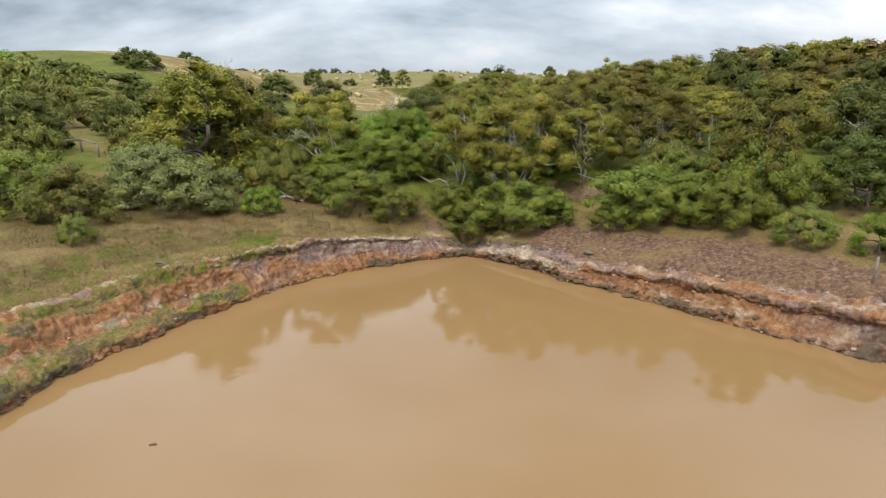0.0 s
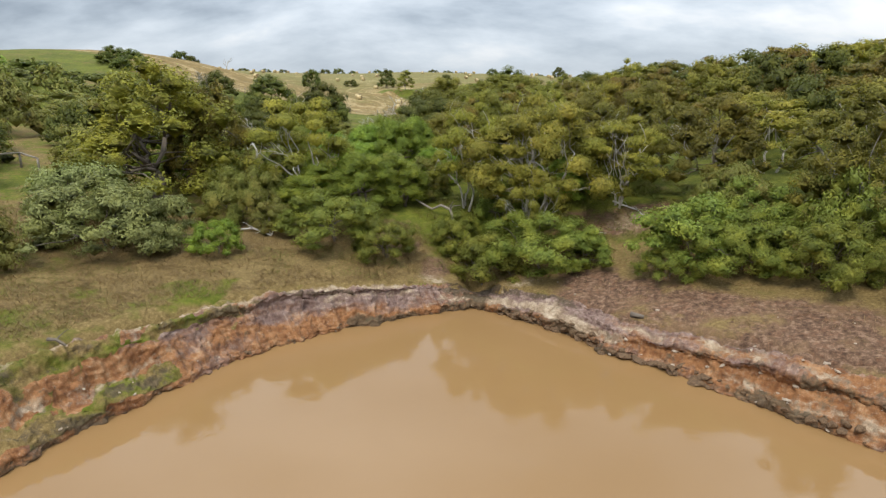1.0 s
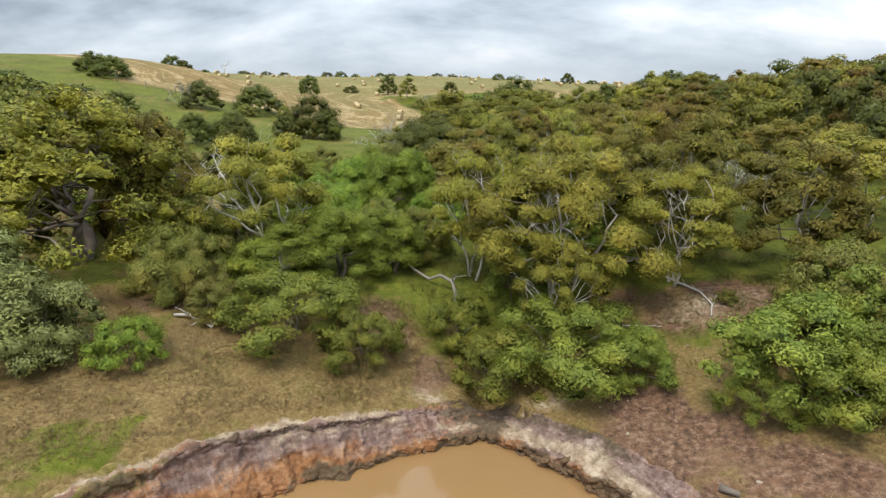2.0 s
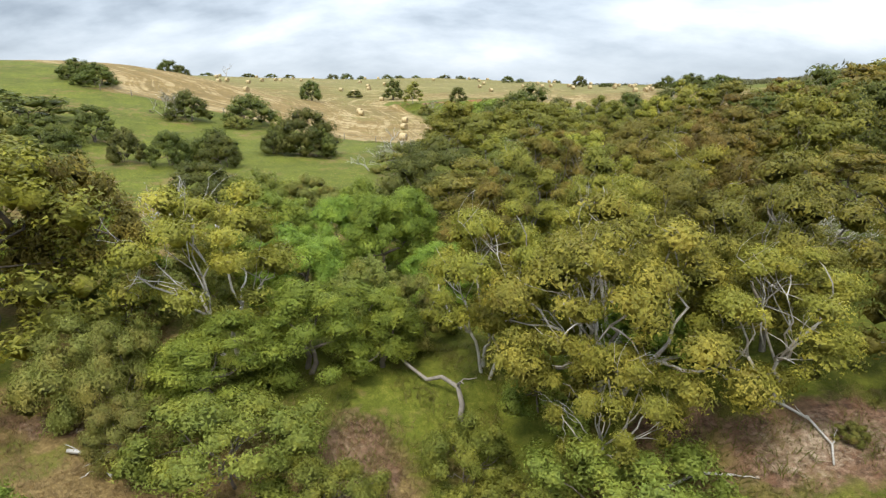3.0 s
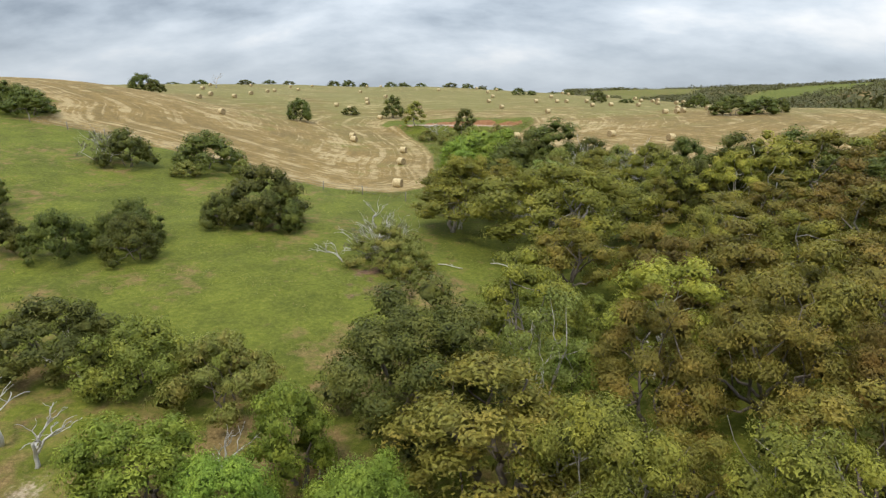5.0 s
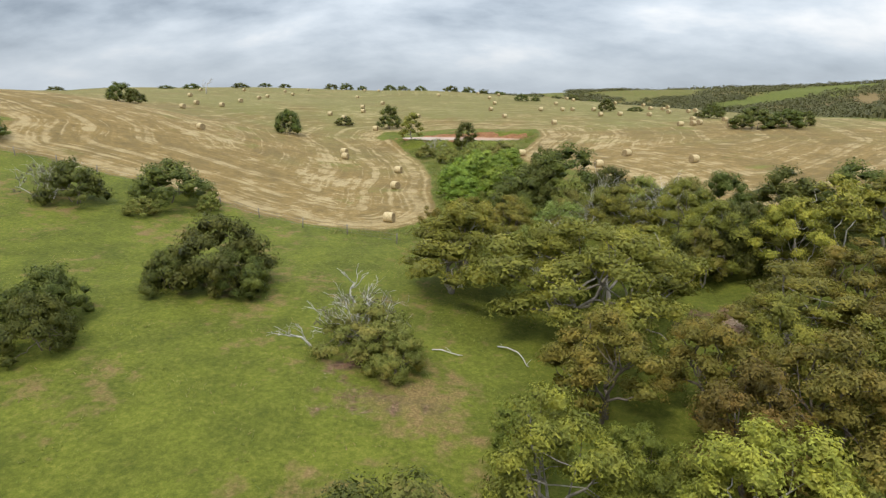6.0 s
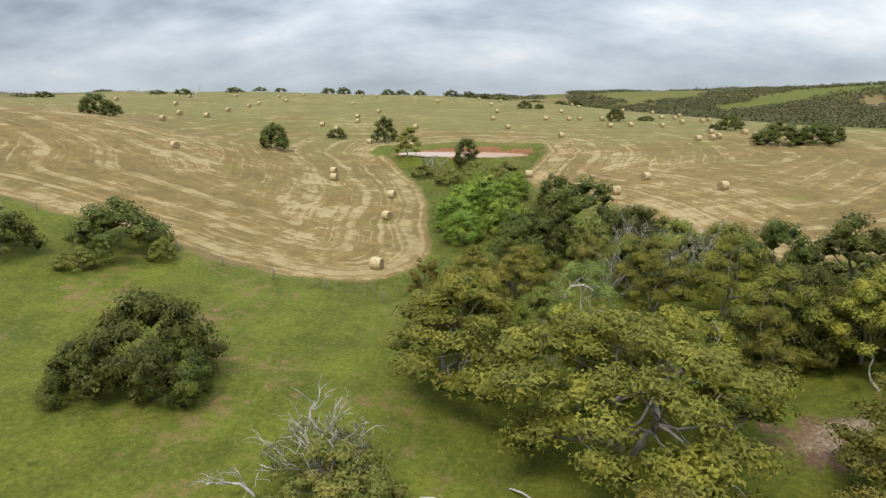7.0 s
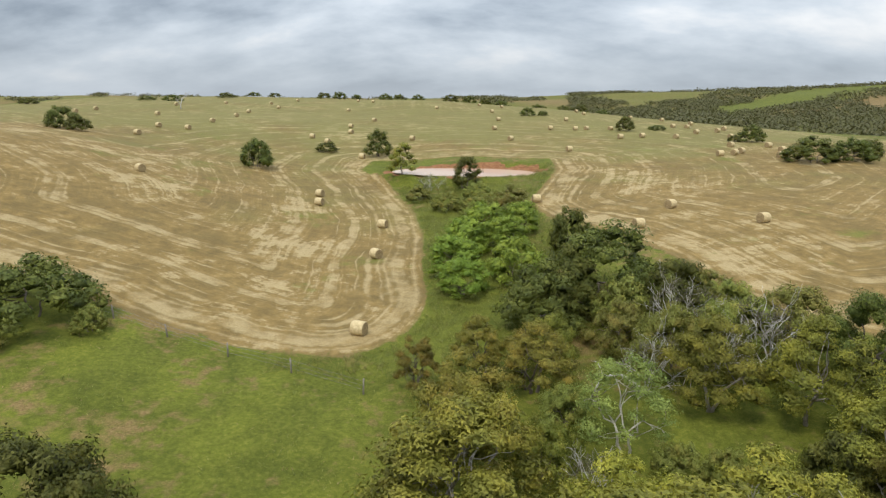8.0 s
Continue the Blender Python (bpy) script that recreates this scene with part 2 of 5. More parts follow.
    # runnels down the face
    face = M.node("ShaderNodeMapping", Scale=(4.6, 1.1, 1.0))
    M.link(M.attr("face").outputs["Vector"], face.inputs[0])
    run = M.noise(1.0, 6.0, 0.68, face.outputs[0], 0.4)
    speck = M.noise(6.5, 6.0, 0.72)
    mixed = M.math('ADD', M.math('MULTIPLY', run, 0.5), M.math('MULTIPLY', cn, 0.5))
    clay = M.ramp(mixed, [(0.32, (0.095, 0.045, 0.022)), (0.44, (0.205, 0.088, 0.036)), (0.54, (0.300, 0.145, 0.062)), (0.66, (0.430, 0.275, 0.155))])
    mauve = M.ramp(mixed, [(0.32, (0.085, 0.055, 0.045)), (0.46, (0.165, 0.108, 0.092)), (0.56, (0.260, 0.185, 0.158)), (0.66, (0.430, 0.345, 0.290))])
    clay = M.mix(M.ramp(M.math('ADD', M.attr("mauve").outputs["Fac"], M.math('MULTIPLY', M.math('SUBTRACT', speck, 0.5), 0.9)), [(0.30, (0, 0, 0)), (0.70, (0.95, 0.95, 0.95))]), clay, mauve)
    clay = M.mix(M.ramp(speck, [(0.54, (0, 0, 0)), (0.70, (0.6, 0.6, 0.6))]), clay, (0.075, 0.045, 0.029))
    clay = M.mix(M.ramp(M.noise(8.5, 5.0, 0.7), [(0.56, (0, 0, 0)), (0.70, (0.6, 0.6, 0.6))]), clay, (0.40, 0.30, 0.205))
    col = M.mix(M.ramp(M.math('ADD', csep.outputs[0], M.math('MULTIPLY', M.math('SUBTRACT', cn, 0.5), 0.8)), [(0.38, (0, 0, 0)), (0.55, (1, 1, 1))]), col, clay)
    pale = M.ramp(M.noise(2.6, 6.0, 0.68), [(0.34, (0.180, 0.122, 0.078)), (0.50, (0.335, 0.252, 0.168)), (0.66, (0.510, 0.415, 0.300))])
    col = M.mix(M.ramp(M.math('ADD', csep.outputs[1], M.math('MULTIPLY', M.math('SUBTRACT', speck, 0.5), 1.0)), [(0.36, (0, 0, 0)), (0.62, (0.9, 0.9, 0.9))]), col, pale)
    mud_shade = M.ramp(fine, [(0.30, (0.052, 0.040, 0.027)), (0.70, (0.136, 0.099, 0.056))])
    col = M.mix(M.ramp(M.math('ADD', csep.outputs[2], M.math('MULTIPLY', M.math('SUBTRACT', speck, 0.5), 1.3)), [(0.40, (0, 0, 0)), (0.70, (0.85, 0.85, 0.85))]), col, mud_shade)
    M.colour(M.mix(0.45, col, M.ramp(grain, [(0.3, (0.45, 0.45, 0.45)), (0.7, (1.5, 1.5, 1.5))]), 'MULTIPLY'))
    M.bump(M.math('ADD', fine, M.math('MULTIPLY', grain, 0.4)), 0.45, 0.07)
    return M.m


def water_material(name, a, b, rough):
    M = Mat(name, rough)
    M.colour(M.mix(M.ramp(M.noise(0.10, 4.0), [(0.38, (0, 0, 0)), (0.62, (1, 1, 1))]), a, b))
    M.b.inputs["IOR"].default_value = 1.33
    M.b.inputs["Specular IOR Level"].default_value = 0.75
    M.bump(M.math('ADD', M.noise(1.6, 3.0, 0.55), M.math('MULTIPLY', M.noise(0.35, 2.0), 1.5)), 0.055, 0.12)
    return M.m


GROUND = ground_material()
WATER = water_material("muddy_water", (0.268, 0.156, 0.064), (0.282, 0.166, 0.071), 0.05)
WATER_PALE = water_material("milky_water", (0.56, 0.385, 0.275), (0.62, 0.45, 0.335), 0.2)


def plain(name, a, b, scale=6.0, rough=0.9, bump=0.4):
    M = Mat(name, rough)
    M.colour(M.ramp(M.noise(scale, 5.0, 0.65), [(0.32, a), (0.68, b)]))
    M.bump(M.noise(scale * 3, 4.0), bump, 0.03)
    return M.m


STRAW = plain("baled_straw", (0.22, 0.155, 0.075), (0.42, 0.32, 0.17), 8.0)
WRAP = plain("net_wrap_straw", (0.40, 0.30, 0.145), (0.64, 0.52, 0.30), 6.0)
STONE = plain("clay_stone", (0.24, 0.18, 0.13), (0.52, 0.43, 0.33), 5.0)
CLOD = plain("clay_clod", (0.060, 0.038, 0.024), (0.205, 0.128, 0.070), 4.0)
IRON = plain("grey_wire", (0.16, 0.155, 0.15), (0.26, 0.25, 0.24), 9.0, 0.5, 0.1)
DRY_BLADE = leaf_material("dry_grass_blades", (0.170, 0.118, 0.046), (0.330, 0.238, 0.104), (0.300, 0.222, 0.090), 0.5)
GREEN_BLADE = leaf_material("green_grass_blades", (0.105, 0.122, 0.020), (0.215, 0.220, 0.042), (0.240, 0.215, 0.060), 0.5)
FAR_LEAF = leaf_material("far_wood_leaves", (0.078, 0.080, 0.026), (0.112, 0.112, 0.036), (0.130, 0.120, 0.036), 0.25)


# ---- the lie of the land ----
XK = [-160, -100, -60, -30, -12, 5, 30, 60, 110]
YK = [20, 40, 70, 100, 130, 160, 200, 250, 300, 350]
LAND = np.array([
    [8.0, 10.6, 14.3, 17.0, 18.6, 19.6, 20.0, 18.8, 20.9, 24.4],
    [5.7, 8.4, 12.8, 16.2, 18.9, 19.6, 19.6, 21.4, 22.6, 24.6],
    [3.7, 6.3, 10.2, 14.1, 17.5, 15.9, 17.5, 18.6, 21.7, 23.6],
    [3.0, 4.9, 6.8, 9.3, 10.2, 11.3, 15.5, 18.8, 22.4, 23.2],
    [2.3, 3.0, 5.7, 6.7, 8.1, 11.1, 15.3, 19.0, 22.1, 21.8],
    [1.6, 3.8, 4.9, 7.4, 9.7, 12.3, 15.4, 19.1, 21.1, 19.7],
    [2.7, 5.2, 7.5, 9.4, 11.8, 13.6, 15.8, 18.4, 19.3, 16.4],
    [4.6, 7.2, 9.6, 10.9, 13.2, 14.6, 15.5, 16.6, 14.6, 11.5],
    [7.7, 9.0, 11.0, 13.0, 14.7, 15.6, 15.0, 11.0, 5.0, 1.4],
])


def spline_setup(knots):
    k = np.asarray(knots, float)
    n, h = len(k), np.diff(k)
    A, B = np.zeros((n, n)), np.zeros((n, n))
    A[0, 0] = A[-1, -1] = 1
    for i in range(1, n - 1):
        A[i, i - 1], A[i, i], A[i, i + 1] = h[i - 1], 2 * (h[i - 1] + h[i]), h[i]
        B[i, i - 1], B[i, i], B[i, i + 1] = 6 / h[i - 1], -6 / h[i - 1] - 6 / h[i], 6 / h[i]
    return k, h, np.linalg.solve(A, B), np.eye(n)


def spline_basis(setup, q):
    k, h, M, I = setup
    q = np.clip(np.asarray(q, float), k[0], k[-1])
    i = np.clip(np.searchsorted(k, q) - 1, 0, len(k) - 2)
    a = (k[i + 1] - q) / h[i]
    b = 1 - a
    return a[:, None] * I[i] + b[:, None] * I[i + 1] + ((a ** 3 - a)[:, None] * M[i] + (b ** 3 - b)[:, None] * M[i + 1]) * (h[i] ** 2)[:, None] / 6


SX, SY = spline_setup(XK), spline_setup(YK)
rng = np.random.default_rng(7)
WAVES = [(rng.uniform(0, 6.28), rng.uniform(0, 6.28), rng.uniform(0, 6.28)) for _ in range(24)]


def ripple(x, y, scale, first=0, n=8):
    """Smooth uneven ground, about -1 to 1, with features of about that many metres."""
    z = 0
    for j in range(first, first + n):
        a, p, q = WAVES[j]
        f = 6.28 / scale * (0.6 + 0.17 * (j - first))
        z = z + np.sin(f * (x * np.cos(a) + y * np.sin(a)) + p + 1.3 * np.sin(0.37 * f * (y * np.cos(a) - x * np.sin(a)) + q))
    return z / n * 1.6


LATTICE = np.random.default_rng(5).random((256, 256))


def grainy(u, v, octaves=4, rough=0.55):
    """Fractal value noise, about -1 to 1."""
    out, amp, total = 0.0, 1.0, 0.0
    for o in range(octaves):
        a, b = u * 2 ** o + 17.3 * o, v * 2 ** o + 9.1 * o
        i, j = np.floor(a).astype(int), np.floor(b).astype(int)
        f, g = a - i, b - j
        f, g = f * f * (3 - 2 * f), g * g * (3 - 2 * g)
        q = lambda m, n: LATTICE[(i + m) % 256, (j + n) % 256]
        out = out + amp * (((q(0, 0) * (1 - f) + q(1, 0) * f) * (1 - g) + (q(0, 1) * (1 - f) + q(1, 1) * f) * g) * 2 - 1)
        total += amp
        amp *= rough
    return out / total * 1.6


def smooth(a, b, v):
    t = np.clip((v - a) / (b - a), 0, 1)
    return t * t * (3 - 2 * t)


# the water's edge of the pond, once round
SHORE = [(-12.2, 5), (-11.6, 13.4), (-11.2, 15.6), (-10.5, 17.7), (-9.4, 19.8), (-8.4, 21.9), (-7.3, 24.0), (-6.2, 25.5), (-4.8, 27.0), (-2.9, 28.2), (-1.4, 28.95),
         (0.1, 29.75), (0.9, 30.3), (1.7, 30.3), (2.3, 29.75), (3.7, 28.6), (4.6, 27.5), (5.4, 26.5), (6.2, 25.3), (7.7, 24.1), (9.5, 22.2), (10.9, 20.8), (12.4, 19.2), (14.0, 17.5), (18.0, 12),
         (20, 2), (17, -9), (8, -16), (-3, -15), (-10, -7)]


def rounded(points, steps=5):
    out, n = [], len(points)
    for i in range(n):
        p0, p1, p2, p3 = (np.array(points[(i + j - 1) % n], float) for j in range(4))
        for s in range(steps):
            t = s / steps
            out.append(0.5 * (2 * p1 + (p2 - p0) * t + (2 * p0 - 5 * p1 + 4 * p2 - p3) * t * t + (3 * p1 - p0 - 3 * p2 + p3) * t ** 3))
    return np.array(out)


def polygon_distance(x, y, poly):
    """Metres to the outline, minus inside it."""
    best, inside = np.full(x.shape, 1e9), np.zeros(x.shape, bool)
    for (ax, ay), (bx, by) in zip(poly, np.roll(poly, -1, axis=0)):
        ex, ey = bx - ax, by - ay
        t = np.clip(((x - ax) * ex + (y - ay) * ey) / (ex * ex + ey * ey + 1e-12), 0, 1)
        best = np.minimum(best, (x - ax - t * ex) ** 2 + (y - ay - t * ey) ** 2)
        cross = (ay > y) != (by > y)
        inside ^= cross & (x < ex * (y - ay) / (by - ay + 1e-12) + ax)
    return np.where(inside, -1, 1) * np.sqrt(best)


SHORE_LINE = rounded(SHORE)
DAM = (-5.0, 157.0, 11.0, 5.6, 11.3)  # the upper dam: middle, half axes, water level


def shore(x, y):
    d = np.full(x.shape, 99.0)
    near = (np.abs(x) < 45) & (y < 60) & (y > -45)
    d[near] = polygon_distance(x[near], y[near], SHORE_LINE)
    return d


RIM_X = [-13, -8, -4.7, -1.3, 0.5, 1.35, 2.3, 4.9, 8.3, 10.5, 15]
RIM_Z = [1.9, 1.8, 1.45, 1.1, 0.85, 0.25, 0.75, 0.95, 1.1, 1.35, 1.55]
RIM_W = [3.4, 1.75, 1.35, 1.1, 1.0, 1.3, 1.0, 1.0, 1.35, 1.7, 2.3]


def height(x, y):
    x, y = np.asarray(x, float), np.asarray(y, float)
    z = np.einsum('ni,nj,ij->n', spline_basis(SX, x), spline_basis(SY, y), LAND)
    # far country: a valley, then rising hills, highest towards the east
    r = np.hypot(x, y - 64)
    prof = np.interp(r, [250, 380, 700, 900, 1250, 1700, 3000, 6000], [10, 3, 13, 26, 43, 32, 22, 10])
    side = np.clip((x / (r + 1) + 0.1) / 0.7, 0, 1)
    far = 5 + (prof - 5) * (0.72 + 0.66 * side) + 3.5 * ripple(x, y, 420) * smooth(300, 700, r)
    out = np.maximum(np.maximum(y - 345, np.minimum(x - 72, y - 125)), -185 - x)
    w = smooth(0, 170, out)
    z = z * (1 - w) + far * w
    z = z + 0.10 * ripple(x, y, 9.0, 3) * smooth(2, 8, y - 22) + 0.05 * ripple(x, y, 2.6, 9)
    # upper dam: a level pan cut into the slope, with a raised wall below it
    u = np.hypot((x - DAM[0]) / DAM[2], (y - DAM[1]) / DAM[3])
    pan = smooth(1.25, 0.95, u)
    z = z * (1 - pan) + (DAM[4] - 0.35) * pan
    wall = np.exp(-((u - 1.28) / 0.16) ** 2) * smooth(1.5, -3.5, y - DAM[1])
    z = np.maximum(z, z * (1 - wall) + (DAM[4] + 0.18) * wall)
    # pond: bank, ledges and bed
    d = shore(x, y)
    k = d < 22
    if k.any():
        xk, yk, dk, zk = x[k], y[k], d[k], z[k]
        dk = dk + 0.16 * ripple(xk, yk, 1.3, 5) * smooth(0, 0.4, dk) + 0.10 * ripple(xk, yk, 0.6, 12)
        front = yk > 8
        rim = np.where(front, np.interp(xk, RIM_X, RIM_Z), 1.6)
        wid = np.where(front, np.interp(xk, RIM_X, RIM_W), 2.0)
        t = np.clip(dk / wid, 0, 1)
        steep = np.interp(t, [0, 0.05, 0.30, 0.42, 0.60, 0.80, 0.94, 1.0], [0, 0.20, 0.40, 0.46, 0.55, 0.80, 0.97, 1.0])
        ledge = np.interp(t, [0, 0.06, 0.22, 0.34, 0.50, 0.58, 0.80, 0.90, 1.0], [0, 0.14, 0.36, 0.40, 0.44, 0.66, 0.72, 0.95, 1.0])
        lw = smooth(-9, -11.5, xk) + smooth(6, 9, xk)
        face = rim * (steep * (1 - lw) + ledge * lw)
        face = face + 0.13 * ripple(xk, yk, 0.8, 2) * np.sin(np.pi * np.clip(t, 0, 1)) + 0.06 * ripple(xk, yk, 0.5, 14) * np.sin(np.pi * t)
        meadow = rim + np.maximum(dk - wid, 0) * np.where(front, 0.20 + 0.05 * (xk > 3), 0.2)
        m = smooth(2.5, 9.0, dk - wid)
        land = np.where(dk < wid, face, np.minimum(meadow, np.maximum(zk, rim)) * (1 - m) + np.where(yk < 8, np.maximum(zk, 1.7), zk) * m)
        bed = np.maximum(-1.8, -0.10 + 0.35 * dk)
        z = z.copy()
        z[k] = np.where(dk > 0, land, bed)
        # the little inlet at the head of the pond
        z[k] -= 0.55 * np.exp(-((xk - 1.4) / 0.5) ** 2 - ((yk - 31.4) / 1.2) ** 2)
    return z


def ground_z(x, y):
    return float(height(np.array([x]), np.array([y]))[0])


HAY_W = [(-9.6, 97.6), (-7.9, 99.0), (-6.6, 101.2), (-6.0, 104.0), (-5.9, 107.1), (-7.3, 115.8), (-8.1, 125.3), (-10.1, 134.7), (-15.7, 149.6), (-22.3, 161), (-22, 168), (-5, 171), (9, 164), (9.2, 155.3),
         (6.0, 144), (3.5, 135.6), (5.7, 128.7), (10.5, 122), (14.6, 114), (16.2, 105.1), (19.2, 101), (22, 98), (40, 101), (66, 128), (78, 180), (74, 240), (60, 330), (20, 420), (-120, 420), (-200, 330),
         (-170, 180), (-95, 130), (-57, 113), (-51, 102), (-45, 102), (-36, 101), (-28.5, 100.4), (-23.6, 98.5), (-17.6, 97.3), (-12.4, 96.9)]


FAR_FIELDS = [([(250, 760), (252, 715), (391, 850), (600, 1035), (640, 1110), (512, 1110), (401, 950)], 0.95),
              ([(158, 1136), (179, 843), (263, 915), (339, 1051), (480, 1210), (330, 1290)], 0.60),
              ([(431, 812), (397, 706), (482, 846)], 0.0), ([(262, 655), (372, 748), (404, 785), (312, 684)], 0.05)]


def cover(x, y):
    """What grows or lies where: hay, green, soil; clay, pale, mud; metres to the field's edge."""
    d = shore(x, y)
    front = y > 8
    wid = np.where(front, np.interp(x, RIM_X, RIM_W), 2.0)
    rim = np.where(front, np.interp(x, RIM_X, RIM_Z), 1.6)
    hd = polygon_distance(x, y, np.array(HAY_W, float))
    hay = smooth(0.4, -0.4, hd)
    w1, w2 = ripple(x, y, 14, 0), ripple(x, y, 5, 8)
    wood = smooth(2, 8, x + 0.25 * (y - 40)) * smooth(30, 34, y) * smooth(100, 92, y)
    green = 0.45 + 0.25 * w1 + 0.25 * smooth(60, 75, y)
    paddock = smooth(52, 62, y) * smooth(-2, -8, x) * (1 - hay)
    green = green * (1 - paddock) + paddock * (0.82 + 0.34 * w1 + 0.22 * w2)
    green = np.where((d < 14) & (y < 36), 0.02 + 0.18 * w2 + 0.30 * smooth(6, 9, d), green)
    green = green + 0.55 * np.exp(-((x + 0.6) / 1.6) ** 2 - ((y - 35) / 2.6) ** 2) + 0.5 * np.exp(-((x - 1.0) / 5) ** 2 - ((y - 77) / 5) ** 2)
    green = np.maximum(green, 0.9 * wood)
    green = np.maximum(green, 0.85 * smooth(33.5, 35.5, y) * smooth(54, 48, y) * smooth(-13, -9, x) * smooth(12, 8, x))
    gully = smooth(3, -1, np.abs(x + 3 - 0.0 * y) - 5) * smooth(90, 98, y) * smooth(165, 150, y)
    green = np.maximum(green, gully * 0.95)
    green = green * (1 - hay) + hay * smooth(112, 215, y + 0.2 * np.abs(x) + 12 * w1)
    farmland = smooth(330, 420, np.hypot(x, y - 64))
    green = green * (1 - farmland) + farmland * (0.55 + 0.3 * ripple(x, y, 300, 4))
    for outline, lush in FAR_FIELDS:
        green = np.where(polygon_distance(x, y, np.array(outline, float)) < 12, lush, green)
    soil = (0.20 + 0.14 * w2) * wood * smooth(70, 45, y)
    right_bank = smooth(3.5, 5.5, x) * smooth(3.7, 1.8, d - wid + 0.7 * w2) * (d > 0) * (y < 40)
    soil = np.maximum(soil, right_bank * (0.72 + 0.30 * w2))
    soil = np.maximum(soil, 0.75 * np.exp(-((x + 0.6) / 1.0) ** 2 - ((y - 32.2) / 1.6) ** 2))
    soil = np.maximum(soil, 0.95 * np.exp(-((x + 2.6) / 1.5) ** 2 - ((y - 34.3) / 2.0) ** 2))
    soil = np.maximum(soil, 0.95 * np.exp(-((x - 9.6) / 3.6) ** 2 - ((y - 34.4) / 1.9) ** 2))
    soil = np.maximum(soil, (0.72 + 0.3 * w2) * np.exp(-((x - 6.2) / 2.2) ** 2 - ((y - 35.4) / 1.3) ** 2))
    soil = np.maximum(soil, 0.8 * np.exp(-((x + 11) / 3.0) ** 2 - ((y - 34.8) / 0.9) ** 2))
    soil = np.maximum(soil, 0.7 * np.exp(-((x - 14.0) / 4.6) ** 2 - ((y - 78) / 2.6) ** 2))
    soil = np.maximum(soil, 0.62 * np.exp(-((x - 12) / 4.0) ** 2 - ((y - 88.3) / 0.9) ** 2))
    soil = np.maximum(soil, 0.7 * np.exp(-((x + 5.0) / 5.0) ** 2 - ((y - 68.2) / 1.1) ** 2))
    soil = np.maximum(soil, 0.62 * np.exp(-((x + 7.2) / 2.2) ** 2 - ((y - 71.4) / 2.0) ** 2))
    soil = np.maximum(soil, 0.6 * np.exp(-((x + 14.3) / 1.6) ** 2 - ((y - 49) / 4.0) ** 2))
    soil = np.maximum(soil, 0.6 * np.exp(-((x + 27) / 3.5) ** 2 - ((y - 62) / 1.5) ** 2))
    soil *= 1 - hay
    t = d / wid
    clay = ((d > -2.0) & (t < 0.75)) * 1.0
    green = np.where((x < -8.0) & (y < 30) & (t > 0.95) & (t < 1.6), np.maximum(green, 0.36 + 0.3 * w2), green)
    u = np.hypot((x - DAM[0]) / DAM[2], (y - DAM[1]) / DAM[3])
    clay = np.maximum(clay, smooth(1.34, 1.18, u + 0.10 * w2 + 0.12 * smooth(-1, 3, x - DAM[0] - 6)))
    pale = np.exp(-((t - 1.05) / 0.10) ** 2) * (d < 12) * (0.08 + 0.12 * w2) + 0.5 * np.exp(-((x + 0.6) / 1.2) ** 2 - ((y - 31.0) / 0.7) ** 2)
    pale = np.maximum(pale, 0.82 * np.exp(-((x - 15.5) / 3.8) ** 2 - ((y - 78.4 - 0.25 * (x - 15)) / 1.2) ** 2))
    pale = np.maximum(pale, 0.6 * np.exp(-((u - 0.95) / 0.15) ** 2))
    for px, py, pw, ph, k in ((9.4, 34.2, 2.8, 1.4, 0.50), (-2.6, 34.4, 1.4, 1.6, 0.52), (-11.0, 34.8, 2.6, 0.8, 0.5), (-5.4, 68.0, 4.6, 0.7, 0.50), (-7.6, 71.2, 1.5, 1.7, 0.36), (-3.6, 70.0, 1.6, 0.8, 0.42), (-13.9, 50.4, 0.9, 2.6, 0.5), (-29.0, 67.2, 3.0, 1.2, 0.5), (12.0, 88.4, 3.0, 0.5, 0.45), (3.3, 30.9, 1.5, 0.7, 0.5)):
        pale = np.maximum(pale, k * (1 + 0.5 * w2) * np.exp(-((x - px) / pw) ** 2 - ((y - py) / ph) ** 2))
    mud_shade = 0.9 * np.exp(-((x - 1.45) / 0.55) ** 2 - ((y - 31.0) / 1.3) ** 2)
    return [hay, green, soil, clay, pale, mud_shade, hd]


# where loose straw lies thickest on the stubble
RAKED = [(-15.5, 112, 3.0, 7, 1.0), (-19, 120, 3.5, 6, 1.0), (-26.5, 122, 4, 4, 0.8), (-25, 132, 4, 6, 0.7), (-37, 133, 6, 6, 0.9), (-11, 102.5, 4, 2.5, 0.8), (-57, 143, 10, 6, 1.0),
         (-38, 153, 6, 3, 1.0), (17, 147, 3, 8, 0.7), (22, 110, 6, 3, 0.5), (30, 118, 12, 5, 0.4)]


